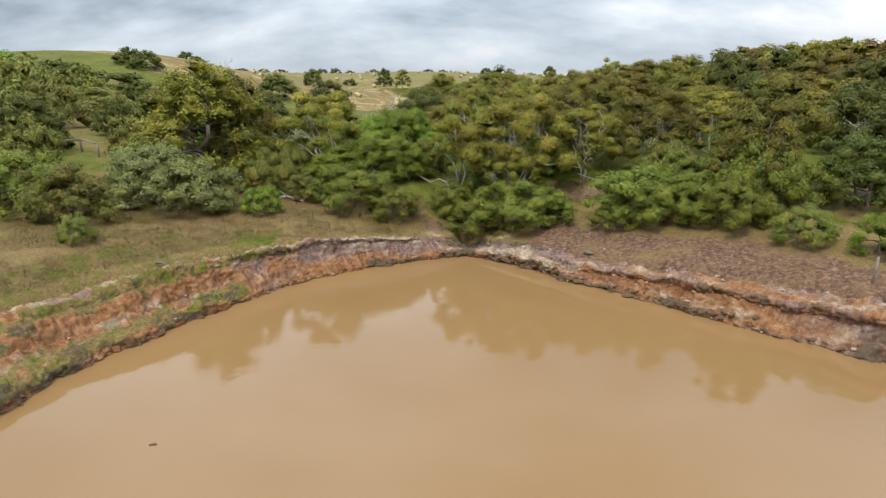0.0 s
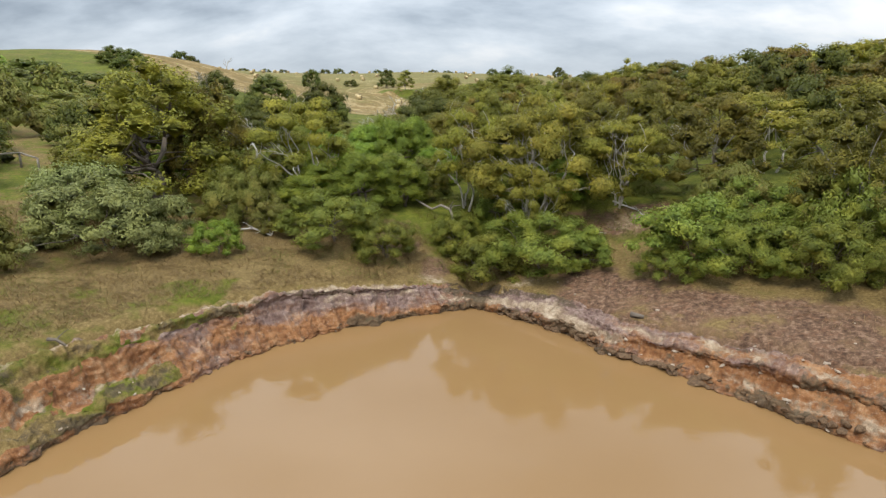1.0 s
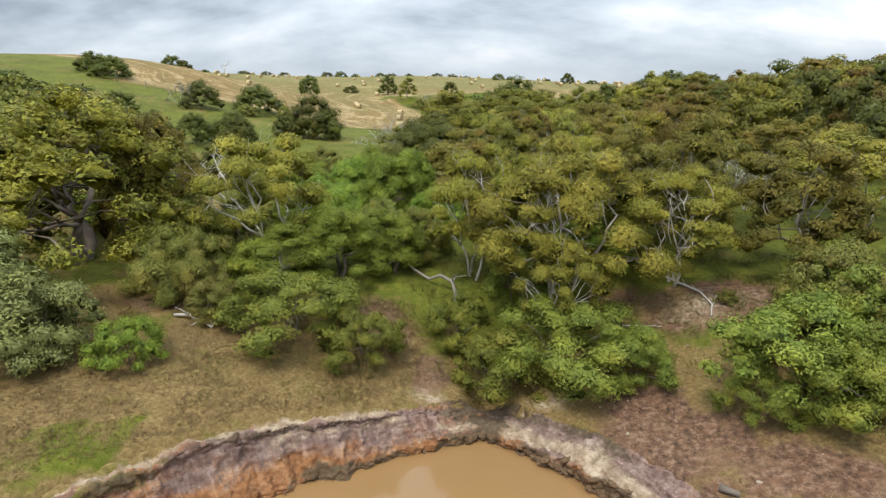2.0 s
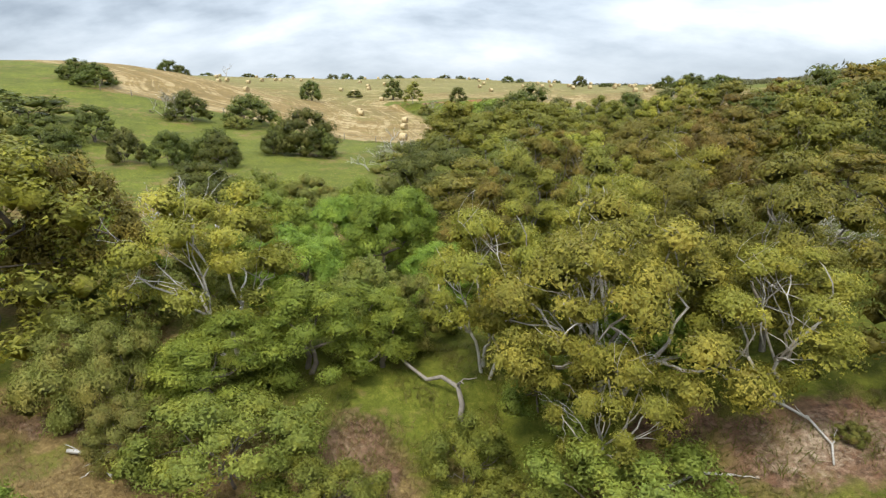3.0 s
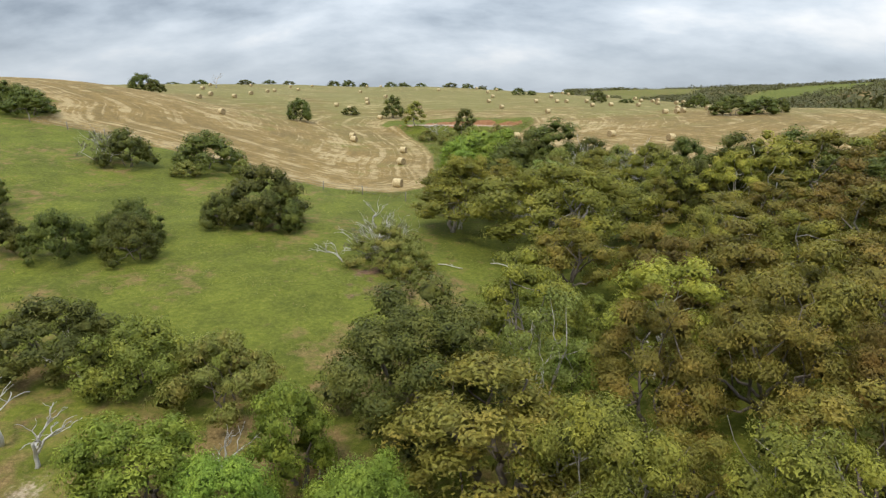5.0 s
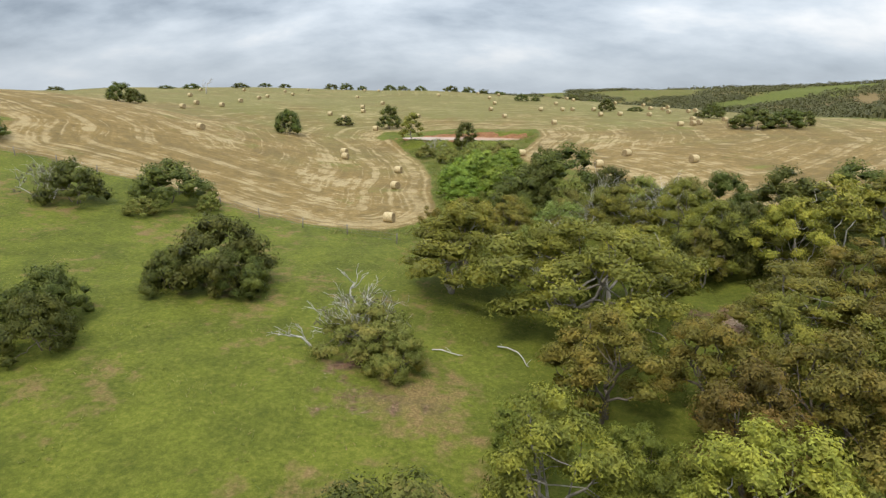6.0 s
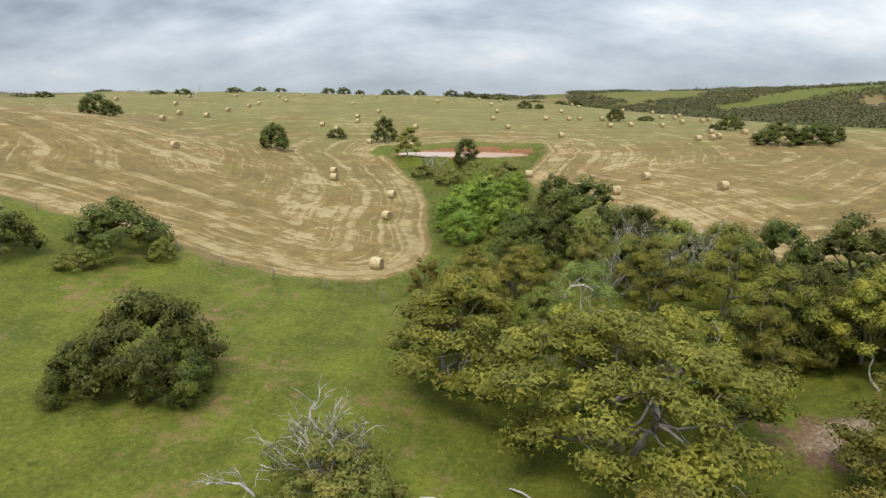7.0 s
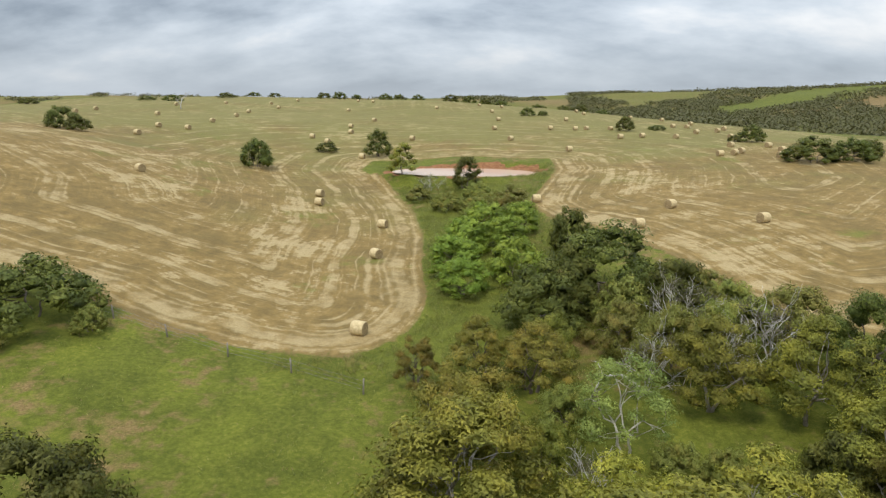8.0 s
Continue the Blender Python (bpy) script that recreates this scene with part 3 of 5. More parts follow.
def write_cover(me, hay, green, soil, clay, pale, mud_shade, hd):
    one = np.ones_like(hay)
    for name, cols in (("zone", (hay, np.clip(green, 0, 1), np.clip(soil, 0, 1), one)), ("clay", (np.clip(clay, 0, 1), np.clip(pale, 0, 1), np.clip(mud_shade, 0, 1), one))):
        a = me.color_attributes.new(name, 'FLOAT_COLOR', 'POINT')
        a.data.foreach_set("color", np.stack(cols, -1).astype(np.float32).ravel())
    a = me.attributes.new("swath", 'FLOAT', 'POINT')
    a.data.foreach_set("value", hd.astype(np.float32))
    co = np.empty(3 * len(me.vertices))
    me.vertices.foreach_get("co", co)
    x, y = co[0::3], co[1::3]
    worn = sum(k * np.exp(-((x - cx) / w) ** 2 - ((y - cy) / h) ** 2) for cx, cy, w, h, k in RAKED)
    a = me.attributes.new("raked", 'FLOAT', 'POINT')
    a.data.foreach_set("value", (worn * (1 + 0.7 * grainy(x / 5, y / 5, 4))).astype(np.float32))


def ground_sheet():
    def steps(start, stop, first, grow):
        out, v, s = [], start, first
        while abs(v - start) < abs(stop - start):
            v += s * (1 if stop > start else -1)
            s *= grow
            out.append(v)
        return out
    xs = np.array(sorted(steps(-17, -2700, 0.3, 1.09) + list(np.arange(-17, 18.01, 0.26)) + steps(18, 2700, 0.3, 1.09)))
    ys = np.array(sorted(steps(11, -900, 0.3, 1.13) + list(np.arange(11, 33.01, 0.26)) + list(np.arange(33.4, 38, 0.4)) + list(np.arange(38.8, 172, 1.25)) + steps(172, 3400, 1.0, 1.055)))
    X, Y = np.meshgrid(xs, ys)
    x, y = X.ravel(), Y.ravel()
    z = height(x, y)
    # room for the cut bank, which lies over the sheet
    d = shore(x, y)
    wide = np.where(y > 8, np.interp(x, RIM_X, RIM_W), 2.0)
    z = z - 0.6 * smooth(1.04, 0.80, d / wide) * smooth(7.0, 9.0, y)
    me = bpy.data.meshes.new("ground")
    nx, ny = len(xs), len(ys)
    idx = np.arange(nx * ny).reshape(ny, nx)
    quads = np.stack([idx[:-1, :-1], idx[:-1, 1:], idx[1:, 1:], idx[1:, :-1]], -1).reshape(-1, 4)
    me.vertices.add(len(x))
    me.vertices.foreach_set("co", np.stack([x, y, z], -1).ravel())
    me.loops.add(quads.size)
    me.loops.foreach_set("vertex_index", quads.ravel())
    me.polygons.add(len(quads))
    me.polygons.foreach_set("loop_start", np.arange(0, quads.size, 4))
    me.polygons.foreach_set("use_smooth", np.ones(len(quads), bool))
    me.update()
    write_cover(me, *cover(x, y))
    me.materials.append(GROUND)
    ob = new("ground", me)
    return tagged(ob, "rolling farmland with green pasture, mown hay and clay banks", "ground", "", "structure")


ground = ground_sheet()

# the cut bank, in sections along the pond: how far out and how high each line of the face lies (shares of
# the bank's width and height), and how much mauve, pale and dark clay and grass it shows; dark also paints lip shade
BANK_X = [-12.5, -9.0, -6.0, -1.5, 1.5, 4.5, 7.5, 15.0]
BANK_KIND = "AABBCCDD"
BANK = {}
BANK["A"] = ([-.12, .00, .01, .03, .10, .24, .36, .44, .52, .60, .68, .76, .90, 1.10],
          [-.25, -.03, .07, .16, .24, .30, .36, .42, .60, .72, .76, .92, 1.0, 1.03],
          [.3, .3, .3, .3, .3, .2, .1, .0, .0, .0, .2, .4, .4, .3],
          [.0, .0, .0, .1, .1, .1, .35, .35, .1, .0, .0, .1, .42, .1],
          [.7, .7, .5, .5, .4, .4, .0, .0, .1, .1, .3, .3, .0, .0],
          [.0, .0, .2, .6, .9, .9, .5, .2, .2, .4, .9, .9, .6, .9])
# dark at the foot is mud; below the lip it paints the overhang's shade
BANK["B"] = ([-.12, .00, .02, .05, .15, .30, .45, .57, .67, .74, .71, .69, .82, 1.10],
          [-.25, -.03, .06, .12, .20, .34, .48, .62, .74, .85, .91, .98, 1.02, 1.03],
          [.2, .2, .2, .2, .2, .35, .5, .7, .85, .95, .95, .8, .6, .3],
          [.0, .0, .0, .1, .1, .0, .1, .2, .3, .3, .1, .2, .85, .35],
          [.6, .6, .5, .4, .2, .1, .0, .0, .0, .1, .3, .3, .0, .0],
          [.0, .0, .0, .0, .0, .0, .0, .1, .1, .1, .1, .2, .1, .8])
BANK["C"] = ([-.12, .02, -.02, -.03, .06, .16, .30, .45, .55, .65, .75, .85, .95, 1.10],
          [-.25, -.05, .20, .42, .52, .58, .66, .72, .80, .86, .92, .96, 1.0, 1.02],
          [.3, .3, .3, .4, .7, .7, .8, .8, .8, .8, .8, .7, .6, .5],
          [.0, .0, .0, .1, .7, .8, .7, .5, .4, .3, .2, .2, .1, .0],
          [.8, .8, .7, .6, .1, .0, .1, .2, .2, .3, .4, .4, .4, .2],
          [.0, .0, .0, .0, .0, .0, .0, .0, .0, .0, .0, .0, .1, .3])
# dark lip: grass roots, with undercut shade put into the colour
BANK["D"] = ([-.12, .00, .01, .05, .14, .24, .33, .38, .33, .31, .42, .68, .80, 1.10],
          [-.25, -.03, .06, .12, .20, .34, .52, .62, .67, .78, .82, .85, .98, 1.03],
          [.6, .6, .6, .5, .5, .4, .35, .3, .4, .5, .4, .3, .6, .6],
          [.0, .0, .0, .2, .35, .25, .1, .0, .0, .0, .35, .45, .3, .2],
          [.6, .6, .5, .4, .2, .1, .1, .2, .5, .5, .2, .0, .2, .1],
          [.0, .0, .0, .0, .0, .0, .0, .0, .1, .3, .0, .0, .0, .0])


def bank_strip():
    """The eroded clay bank: a strip along the shore whose face has lips, ledges, gullies and clods."""
    line = np.array([p for p in SHORE_LINE if p[1] > 9.0])
    first = int(np.argmin(line[:, 0] + 100 * (line[:, 1] > 12)))
    line = np.roll(line, -first, axis=0)
    run = np.concatenate([[0], np.cumsum(np.hypot(*np.diff(line, axis=0).T))])
    s = np.arange(0, run[-1], 0.055)
    px, py = np.interp(s, run, line[:, 0]), np.interp(s, run, line[:, 1])
    soft = np.ones(15) / 15
    px[7:-7], py[7:-7] = np.convolve(px, soft, 'valid'), np.convolve(py, soft, 'valid')
    tx, ty = np.gradient(px), np.gradient(py)
    n = np.hypot(tx, ty)
    ox, oy = -ty / n, tx / n
    rim, wid = np.interp(px, RIM_X, RIM_Z), np.interp(px, RIM_X, RIM_W)
    rim = rim * (1 + 0.10 * grainy(s / 2.2, s * 0 + 3.3)) + 0.05 * grainy(s / 0.5, s * 0 + 7.1)
    place = px + 0.5 * grainy(s / 1.5, s * 0 + 1.7)
    rows = np.arange(0, 13.001, 0.2)
    span = np.arange(14)

    def field(k):
        grid = np.array([np.interp(rows, span, BANK[b][k]) for b in BANK_KIND])
        return np.array([np.interp(place, BANK_X, grid[:, r]) for r in range(len(rows))])
    out, up = field(0), field(1)
    S = np.broadcast_to(s, out.shape)
    v = rows[:, None] / 13
    d = out * wid + (0.30 * grainy(s / 1.6, s * 0 + 5.5, 3) + 0.12 * grainy(s / 0.35, s * 0 + 2.2, 3)) * (1 - v) ** 0.7
    # ledges wander up and down the face
    z = up * rim + 0.10 * rim * grainy(S / 1.3, v * 3 + 0.5, 3) * np.sin(np.pi * v)
    X, Y = px + ox * d, py + oy * d
    # the last lines sink into the meadow
    land = height(X.ravel(), Y.ravel()).reshape(X.shape)
    w = smooth(0.90, 0.985, v) * np.ones_like(z)
    z = z * (1 - w) + (land + 0.05 - 0.16 * smooth(0.965, 1.0, v)) * w
    P = np.stack([X, Y, z], -1)
    W = np.concatenate([np.zeros((1, len(s))), np.cumsum(np.linalg.norm(np.diff(P, axis=0), axis=2), axis=0)])
    nrm = np.cross(np.gradient(P, axis=1), np.gradient(P, axis=0))
    nrm /= np.linalg.norm(nrm, axis=2)[:, :, None] + 1e-9
    gully = 1 - 2 * np.abs(grainy(S / 0.55, W / 1.6 + 4, 3))
    rough = 0.10 * grainy(S / 0.9, W / 0.7, 4) + 0.05 * gully + 0.095 * grainy(S / 0.16 + 3, W / 0.12, 4, 0.75)
    foot = smooth(0.02, 0.10, v) * smooth(0.45, 0.20, v)
    rough = rough + 0.10 * foot * np.abs(grainy(S / 0.3 + 8, W / 0.25, 2)) * (0.4 + 0.6 * smooth(1, 5, place))
    rough = rough * smooth(0.0, 0.12, v) * smooth(1.0, 0.90, v)
    sign = np.where((nrm[:, :, 2] < 0).mean() > 0.5, -1, 1)
    P = P + nrm * sign * rough[:, :, None]
    nr, nc = X.shape
    idx = np.arange(nr * nc).reshape(nr, nc)
    quads = np.stack([idx[:-1, :-1], idx[1:, :-1], idx[1:, 1:], idx[:-1, 1:]], -1).reshape(-1, 4)
    me = bpy.data.meshes.new("pond_bank")
    me.vertices.add(nr * nc)
    me.vertices.foreach_set("co", P.ravel())
    me.loops.add(quads.size)
    me.loops.foreach_set("vertex_index", quads.ravel())
    me.polygons.add(len(quads))
    me.polygons.foreach_set("loop_start", np.arange(0, quads.size, 4))
    me.polygons.foreach_set("use_smooth", np.ones(len(quads), bool))
    me.update()
    x, y = P[:, :, 0].ravel(), P[:, :, 1].ravel()
    hay, green, soil, clay, pale, mud_shade, hd = cover(x, y)
    patch = grainy(S / 1.1 + 20, W / 0.7, 4)
    grassy = smooth(0.42, 0.62, field(5) + 0.55 * patch)
    bare = (1 - grassy) * smooth(0.955, 0.915, v + 0.02 * grainy(S / 0.5 + 30, W / 0.4, 3))
    rag = grainy(S / 0.8 + 40, W / 0.5, 4)
    keep = smooth(0.92, 1.0, v)
    pale = (pale.reshape(nr, nc) * keep + (field(3) + 0.35 * rag * (field(3) > 0.03)) * (1 - keep)).ravel()
    # mud at the foot and inlet, painted shade under the lips
    mud_shade = (mud_shade.reshape(nr, nc) * keep + (field(4) + 0.70 * patch) * (1 - keep) * (field(4) > 0.05) + 0.8 * np.exp(-((px - 1.35) / 0.5) ** 2) * (1 - keep)).ravel()
    green = (green.reshape(nr, nc) * keep + np.where(place < -7, 0.42, 0.25) * (1 - keep)).ravel()
    soil = np.where((bare.ravel() > 0.5) | (x > 3), soil, soil * 0.4)
    write_cover(me, hay * 0, green, soil, bare.ravel(), pale, mud_shade, hd)
    a = me.attributes.new("mauve", 'FLOAT', 'POINT')
    a.data.foreach_set("value", np.clip(field(2) + 0.38 * grainy(S / 1.7 + 60, W / 0.8, 4), 0, 1).astype(np.float32).ravel())
    a = me.attributes.new("face", 'FLOAT_VECTOR', 'POINT')
    a.data.foreach_set("vector", np.stack([S, W, W * 0], -1).astype(np.float32).ravel())
    me.materials.append(GROUND)
    ob = tagged(new("pond_bank", me), "eroded orange and mauve clay bank round the pond", "bank", "", "structure")
    return ob, P, px


pond_bank, BANK_POINTS, BANK_PLACE = bank_strip()


def sheet(name, outline, z, material, label):
    bm = bmesh.new()
    bm.faces.new([bm.verts.new((px, py, z)) for px, py in outline])
    bmesh.ops.triangulate(bm, faces=bm.faces[:])
    me = bpy.data.meshes.new(name)
    bm.to_mesh(me)
    bm.free()
    me.materials.append(material)
    return tagged(new(name, me), label, "water", "", "structure")


mid = SHORE_LINE.mean(0)
grown = mid + (SHORE_LINE - mid) * 1.05
sheet("pond_water", grown, 0.0, WATER, "still muddy tan water of a farm pond")
sheet("dam_water", [(DAM[0] + 1.05 * DAM[2] * math.cos(a), DAM[1] + 1.05 * DAM[3] * math.sin(a)) for a in np.linspace(0, 6.28, 40)[:-1]], DAM[4], WATER_PALE, "milky pale water in a small dam")


# ---- mesh helpers ----
def mesh_of(name, verts, faces, material, flat=False):
    me = bpy.data.meshes.new(name)
    me.from_pydata(verts, [], faces)
    me.materials.append(material)
    if not flat:
        me.polygons.foreach_set("use_smooth", np.ones(len(me.polygons), bool))
    me.update()
    return me


def part(name, me, parent, label=""):
    ob = new(name, me)
    ob.parent = parent
    return tagged(ob, label)


def tube(points, radii, sides=6):
    """Verts and faces of a bent, tapering branch."""
    P = [Vector(p) for p in points]
    verts, faces = [], []
    for i, p in enumerate(P):
        along = (P[min(i + 1, len(P) - 1)] - P[max(i - 1, 0)]).normalized()
        a = along.cross(Vector((0.31, 0.17, 0.93)))
        if a.length < 0.05:
            a = along.cross(Vector((1, 0, 0)))
        a.normalize()
        b = along.cross(a)
        for s in range(sides):
            w = 2 * math.pi * s / sides
            verts.append(tuple(p + (a * math.cos(w) + b * math.sin(w)) * radii[i]))
    for i in range(len(P) - 1):
        for s in range(sides):
            faces.append((i * sides + s, i * sides + (s + 1) % sides, (i + 1) * sides + (s + 1) % sides, (i + 1) * sides + s))
    faces.append(tuple(range(sides))[::-1])
    faces.append(tuple(range((len(P) - 1) * sides, len(P) * sides)))
    return verts, faces


def joined(pieces):
    verts, faces = [], []
    for v, f in pieces:
        n = len(verts)
        verts += v
        faces += [tuple(i + n for i in g) for g in f]
    return verts, faces


def bent(a, b, R, sag=0.12, n=5):
    """A wandering line from a to b."""
    a, b = Vector(a), Vector(b)
    L = (b - a).length
    off = Vector((R.uniform(-1, 1), R.uniform(-1, 1), R.uniform(-0.4, 0.8))) * sag * L
    out = []
    for i in range(n + 1):
        t = i / n
        j = Vector((R.uniform(-1, 1), R.uniform(-1, 1), R.uniform(-1, 1))) * 0.05 * L * (0 < i < n)
        out.append(a.lerp(b, t) + off * math.sin(math.pi * t) + j)
    return out


def branching(R, start, way, length, thick, depth, out):
    way = Vector(way).normalized()
    end = Vector(start) + way * length
    line = bent(start, end, R, 0.20, 4)
    out.append(tube(line, [thick * (1 - 0.12 * i) for i in range(5)], 5 if depth > 1 else 3))
    if depth <= 0:
        return
    for _ in range(3 if depth > 1 else 2):
        w = way + Vector((R.uniform(-1, 1), R.uniform(-1, 1), R.uniform(-0.45, 0.7))) * 1.1
        branching(R, line[R.choice((2, 3, 4))], w, length * R.uniform(0.5, 0.8), thick * 0.55, depth - 1, out)


# ---- plants ----
HEART = np.array([(1, 0, 0), (-1, 0, 0), (0, 1, 0), (0, -1, 0), (0, 0, 1), (0, 0, -1)], float)
HEART_FACES = np.array([(0, 2, 4), (2, 1, 4), (1, 3, 4), (3, 0, 4), (2, 0, 5), (1, 2, 5), (3, 1, 5), (0, 3, 5)])


def leaf_cloud(name, puffs, per, size, heart, lumps, material, seed, droop, middle, core):
    """A crown: each clump is a lumpy cap of small leaves. puffs: (x, y, z, radius, flatness)."""
    g = np.random.default_rng(seed)
    def unit(q):
        return q / (np.linalg.norm(q, axis=-1, keepdims=True) + 1e-9)
    V, Fc, Nn, base = [], [], [], 0
    for px, py, pz, pr, fl in puffs:
        c0, flat = np.array([px, py, pz]), np.array([1, 1, fl])
        away = unit(c0 - np.array(middle))
        turn = g.uniform(0, 6.283)
        long = g.uniform(0.75, 1.3)
        spin = np.array([[math.cos(turn), math.sin(turn), 0], [-math.sin(turn), math.cos(turn), 0], [0, 0, 1]])

        def shaped(q):
            return (q * np.array([long, 1 / long, 1])) @ spin * flat * pr
        if core:
            q = shaped(HEART * g.uniform(0.45, 0.66, (len(HEART), 1)))
            V.append(q + c0)
            Nn.append(unit(HEART + away * 0.3))
            Fc.append(base + HEART_FACES)
            base += len(q)
        # leaves over a lumpy cap, open below; broad sprays under it keep the light out
        m = max(5, int(lumps * min(1.6, pr / 0.8) * g.uniform(0.8, 1.2)))
        knobs = unit(g.normal(size=(m, 3)) + away * 0.5 + np.array([0, 0, 0.6]))
        reach = g.uniform(0.6, 1.2, m)
        n = int(per * pr * pr * g.uniform(0.8, 1.2))
        i = int(heart * min(1.5, pr / 0.8)) if core else 0
        lift = 0.75 if fl < 0.7 else 0.5
        d = unit(g.normal(size=(n + i, 3)) + away * 0.45 + np.array([0, 0, lift]))
        d[:, 2] = np.where(d[:, 2] < -0.3, -0.6 - d[:, 2], d[:, 2])
        d = unit(d)
        dots = d @ knobs.T
        k = dots.argmax(1)
        bulge = reach[k] * np.sqrt(np.clip((dots[np.arange(n + i), k] - 0.80) / 0.20, 0, 1))
        w = (0.66 + 0.34 * bulge) * np.concatenate([g.uniform(0.80 if core else 0.4, 1.04, n), g.uniform(0.50, 0.80, i)])
        stray = g.random(n + i) < 0.07
        w = np.where(stray, w * g.uniform(1.0, 1.22, n + i), w)
        c = c0 + shaped(d * w[:, None]) + g.normal(size=(n + i, 3)) * pr * 0.035
        s = np.concatenate([size * g.uniform(0.6, 1.4, n), pr * g.uniform(0.11, 0.20, i)])[:, None]
        n += i
        lump = c0 + shaped(knobs[k] * 0.5)
        face = unit(unit((c - lump) / flat) * 0.55 + unit((c - c0) / flat) * 0.55 + away * 0.2 + np.array([0, 0, 0.10]))
        nrm = unit(face + g.normal(size=(n, 3)) * 0.34)
        ax = unit(np.cross(nrm, g.normal(size=(n, 3)))) + face * 0.2
        ax[:, 2] -= droop * 0.6
        ax = unit(ax)
        bx = unit(np.cross(ax, nrm))
        tri = np.stack([c - ax * s * 0.5 + bx * s * 0.34, c - ax * s * 0.5 - bx * s * 0.34, c + ax * s * 0.75], 1)
        inward = (np.cross(tri[:, 1] - tri[:, 0], tri[:, 2] - tri[:, 0]) * face).sum(1) < 0
        tri[inward] = tri[inward][:, ::-1]
        V.append(tri.reshape(-1, 3))
        Nn.append(np.repeat(unit(face + g.normal(size=(n, 3)) * 0.20), 3, axis=0))
        Fc.append(base + np.arange(3 * n).reshape(-1, 3))
        base += 3 * n
    V, Fc = np.concatenate(V), np.concatenate(Fc)
    me = bpy.data.meshes.new(name)
    me.vertices.add(len(V))
    me.vertices.foreach_set("co", V.ravel())
    me.loops.add(Fc.size)
    me.loops.foreach_set("vertex_index", Fc.ravel())
    me.polygons.add(len(Fc))
    me.polygons.foreach_set("loop_start", np.arange(0, Fc.size, 3))
    me.polygons.foreach_set("use_smooth", np.ones(len(Fc), bool))
    me.update()
    # leaves of one lump catch the light together, as a soft whole
    me.normals_split_custom_set_from_vertices(np.concatenate(Nn).tolist())
    me.materials.append(material)
    return me


# leaves on a square unit of clump, leaf size, broad inner sprays and lumps of a clump
LOD = {"hero": (700, 0.070, 130, 16), "near": (290, 0.108, 95, 14), "mid": (120, 0.168, 56, 10), "far": (44, 0.34, 20, 6)}
# kind: object name, label, form, bark
KINDS = {
    "gum": ("gum_tree", "eucalypt tree with grey twisting limbs and olive foliage", "umbrella", BARK_GREY),
    "yellow_gum": ("gum_tree", "eucalypt tree with pale limbs and yellow-green new leaves", "open", BARK_PALE),
    "wide_gum": ("gum_tree", "broad spreading eucalypt with several grey trunks and olive domed crown", "spread", BARK_GREY),
    "wide_yellow": ("gum_tree", "broad spreading eucalypt with pale twisted limbs and yellow-green domes", "spread", BARK_PALE),
    "brown_gum": ("gum_tree", "eucalypt tree with bronze-tinged olive foliage", "umbrella", BARK_DARK),
    "dark": ("tree", "dense dark green rounded tree with low hanging crown", "round", BARK_DARK),
    "bright": ("shrub", "fresh bright green dense shrub", "dome", BARK_DARK),
    "wattle": ("tree", "low bright green wattle with dense rounded crown", "round", BARK_DARK),
    "bush": ("shrub", "dense dark green rounded shrub standing in grass", "dome", BARK_DARK),
    "moss": ("shrub", "mid-green rounded shrub with dense small leaves", "dome", BARK_DARK),
    "olive": ("shrub", "olive-brown scrubby shrub with fine leaves", "dome", BARK_DARK),
    "silver": ("shrub", "silvery grey-green rounded coastal shrub", "dome", BARK_DARK),
    "weeping": ("gum_tree", "large drooping olive-gold tree with hanging foliage", "weeping", BARK_DARK),
    "grey": ("shrub", "grey half-dead scrub with bare twigs and thin leaves", "twiggy", DEADWOOD),
    "lime": ("tree", "open light green tree with bare pale branches", "open", BARK_PALE),
}
LEAF["bush"], LEAF["wattle"] = LEAF["dark"], LEAF["bright"]
LEAF["wide_gum"], LEAF["wide_yellow"] = LEAF["gum"], LEAF["yellow_gum"]
# form: height, width, clumps, lowest clump, clump size, trunk thickness, leaf density, leaf size
FORMS = {
    "umbrella": (6.0, 6.6, 36, 0.20, (0.60, 1.16), 0.12, 1.0, 1.0),
    "open": (6.0, 6.8, 34, 0.30, (0.55, 1.05), 0.072, 1.0, 1.0),
    "spread": (6.0, 10.5, 66, 0.22, (0.62, 1.20), 0.115, 1.0, 1.0),
    "round": (5.0, 6.6, 44, 0.10, (0.60, 1.12), 0.13, 1.0, 0.95),
    "weeping": (8.0, 8.6, 70, 0.06, (0.6, 0.98), 0.18, 1.0, 1.1),
    "dome": (2.7, 5.6, 42, 0.06, (0.42, 0.88), 0.045, 1.3, 0.85),
    "twiggy": (2.7, 5.6, 26, 0.12, (0.45, 0.7), 0.05, 0.7, 0.8),
}
PROTOS = {}


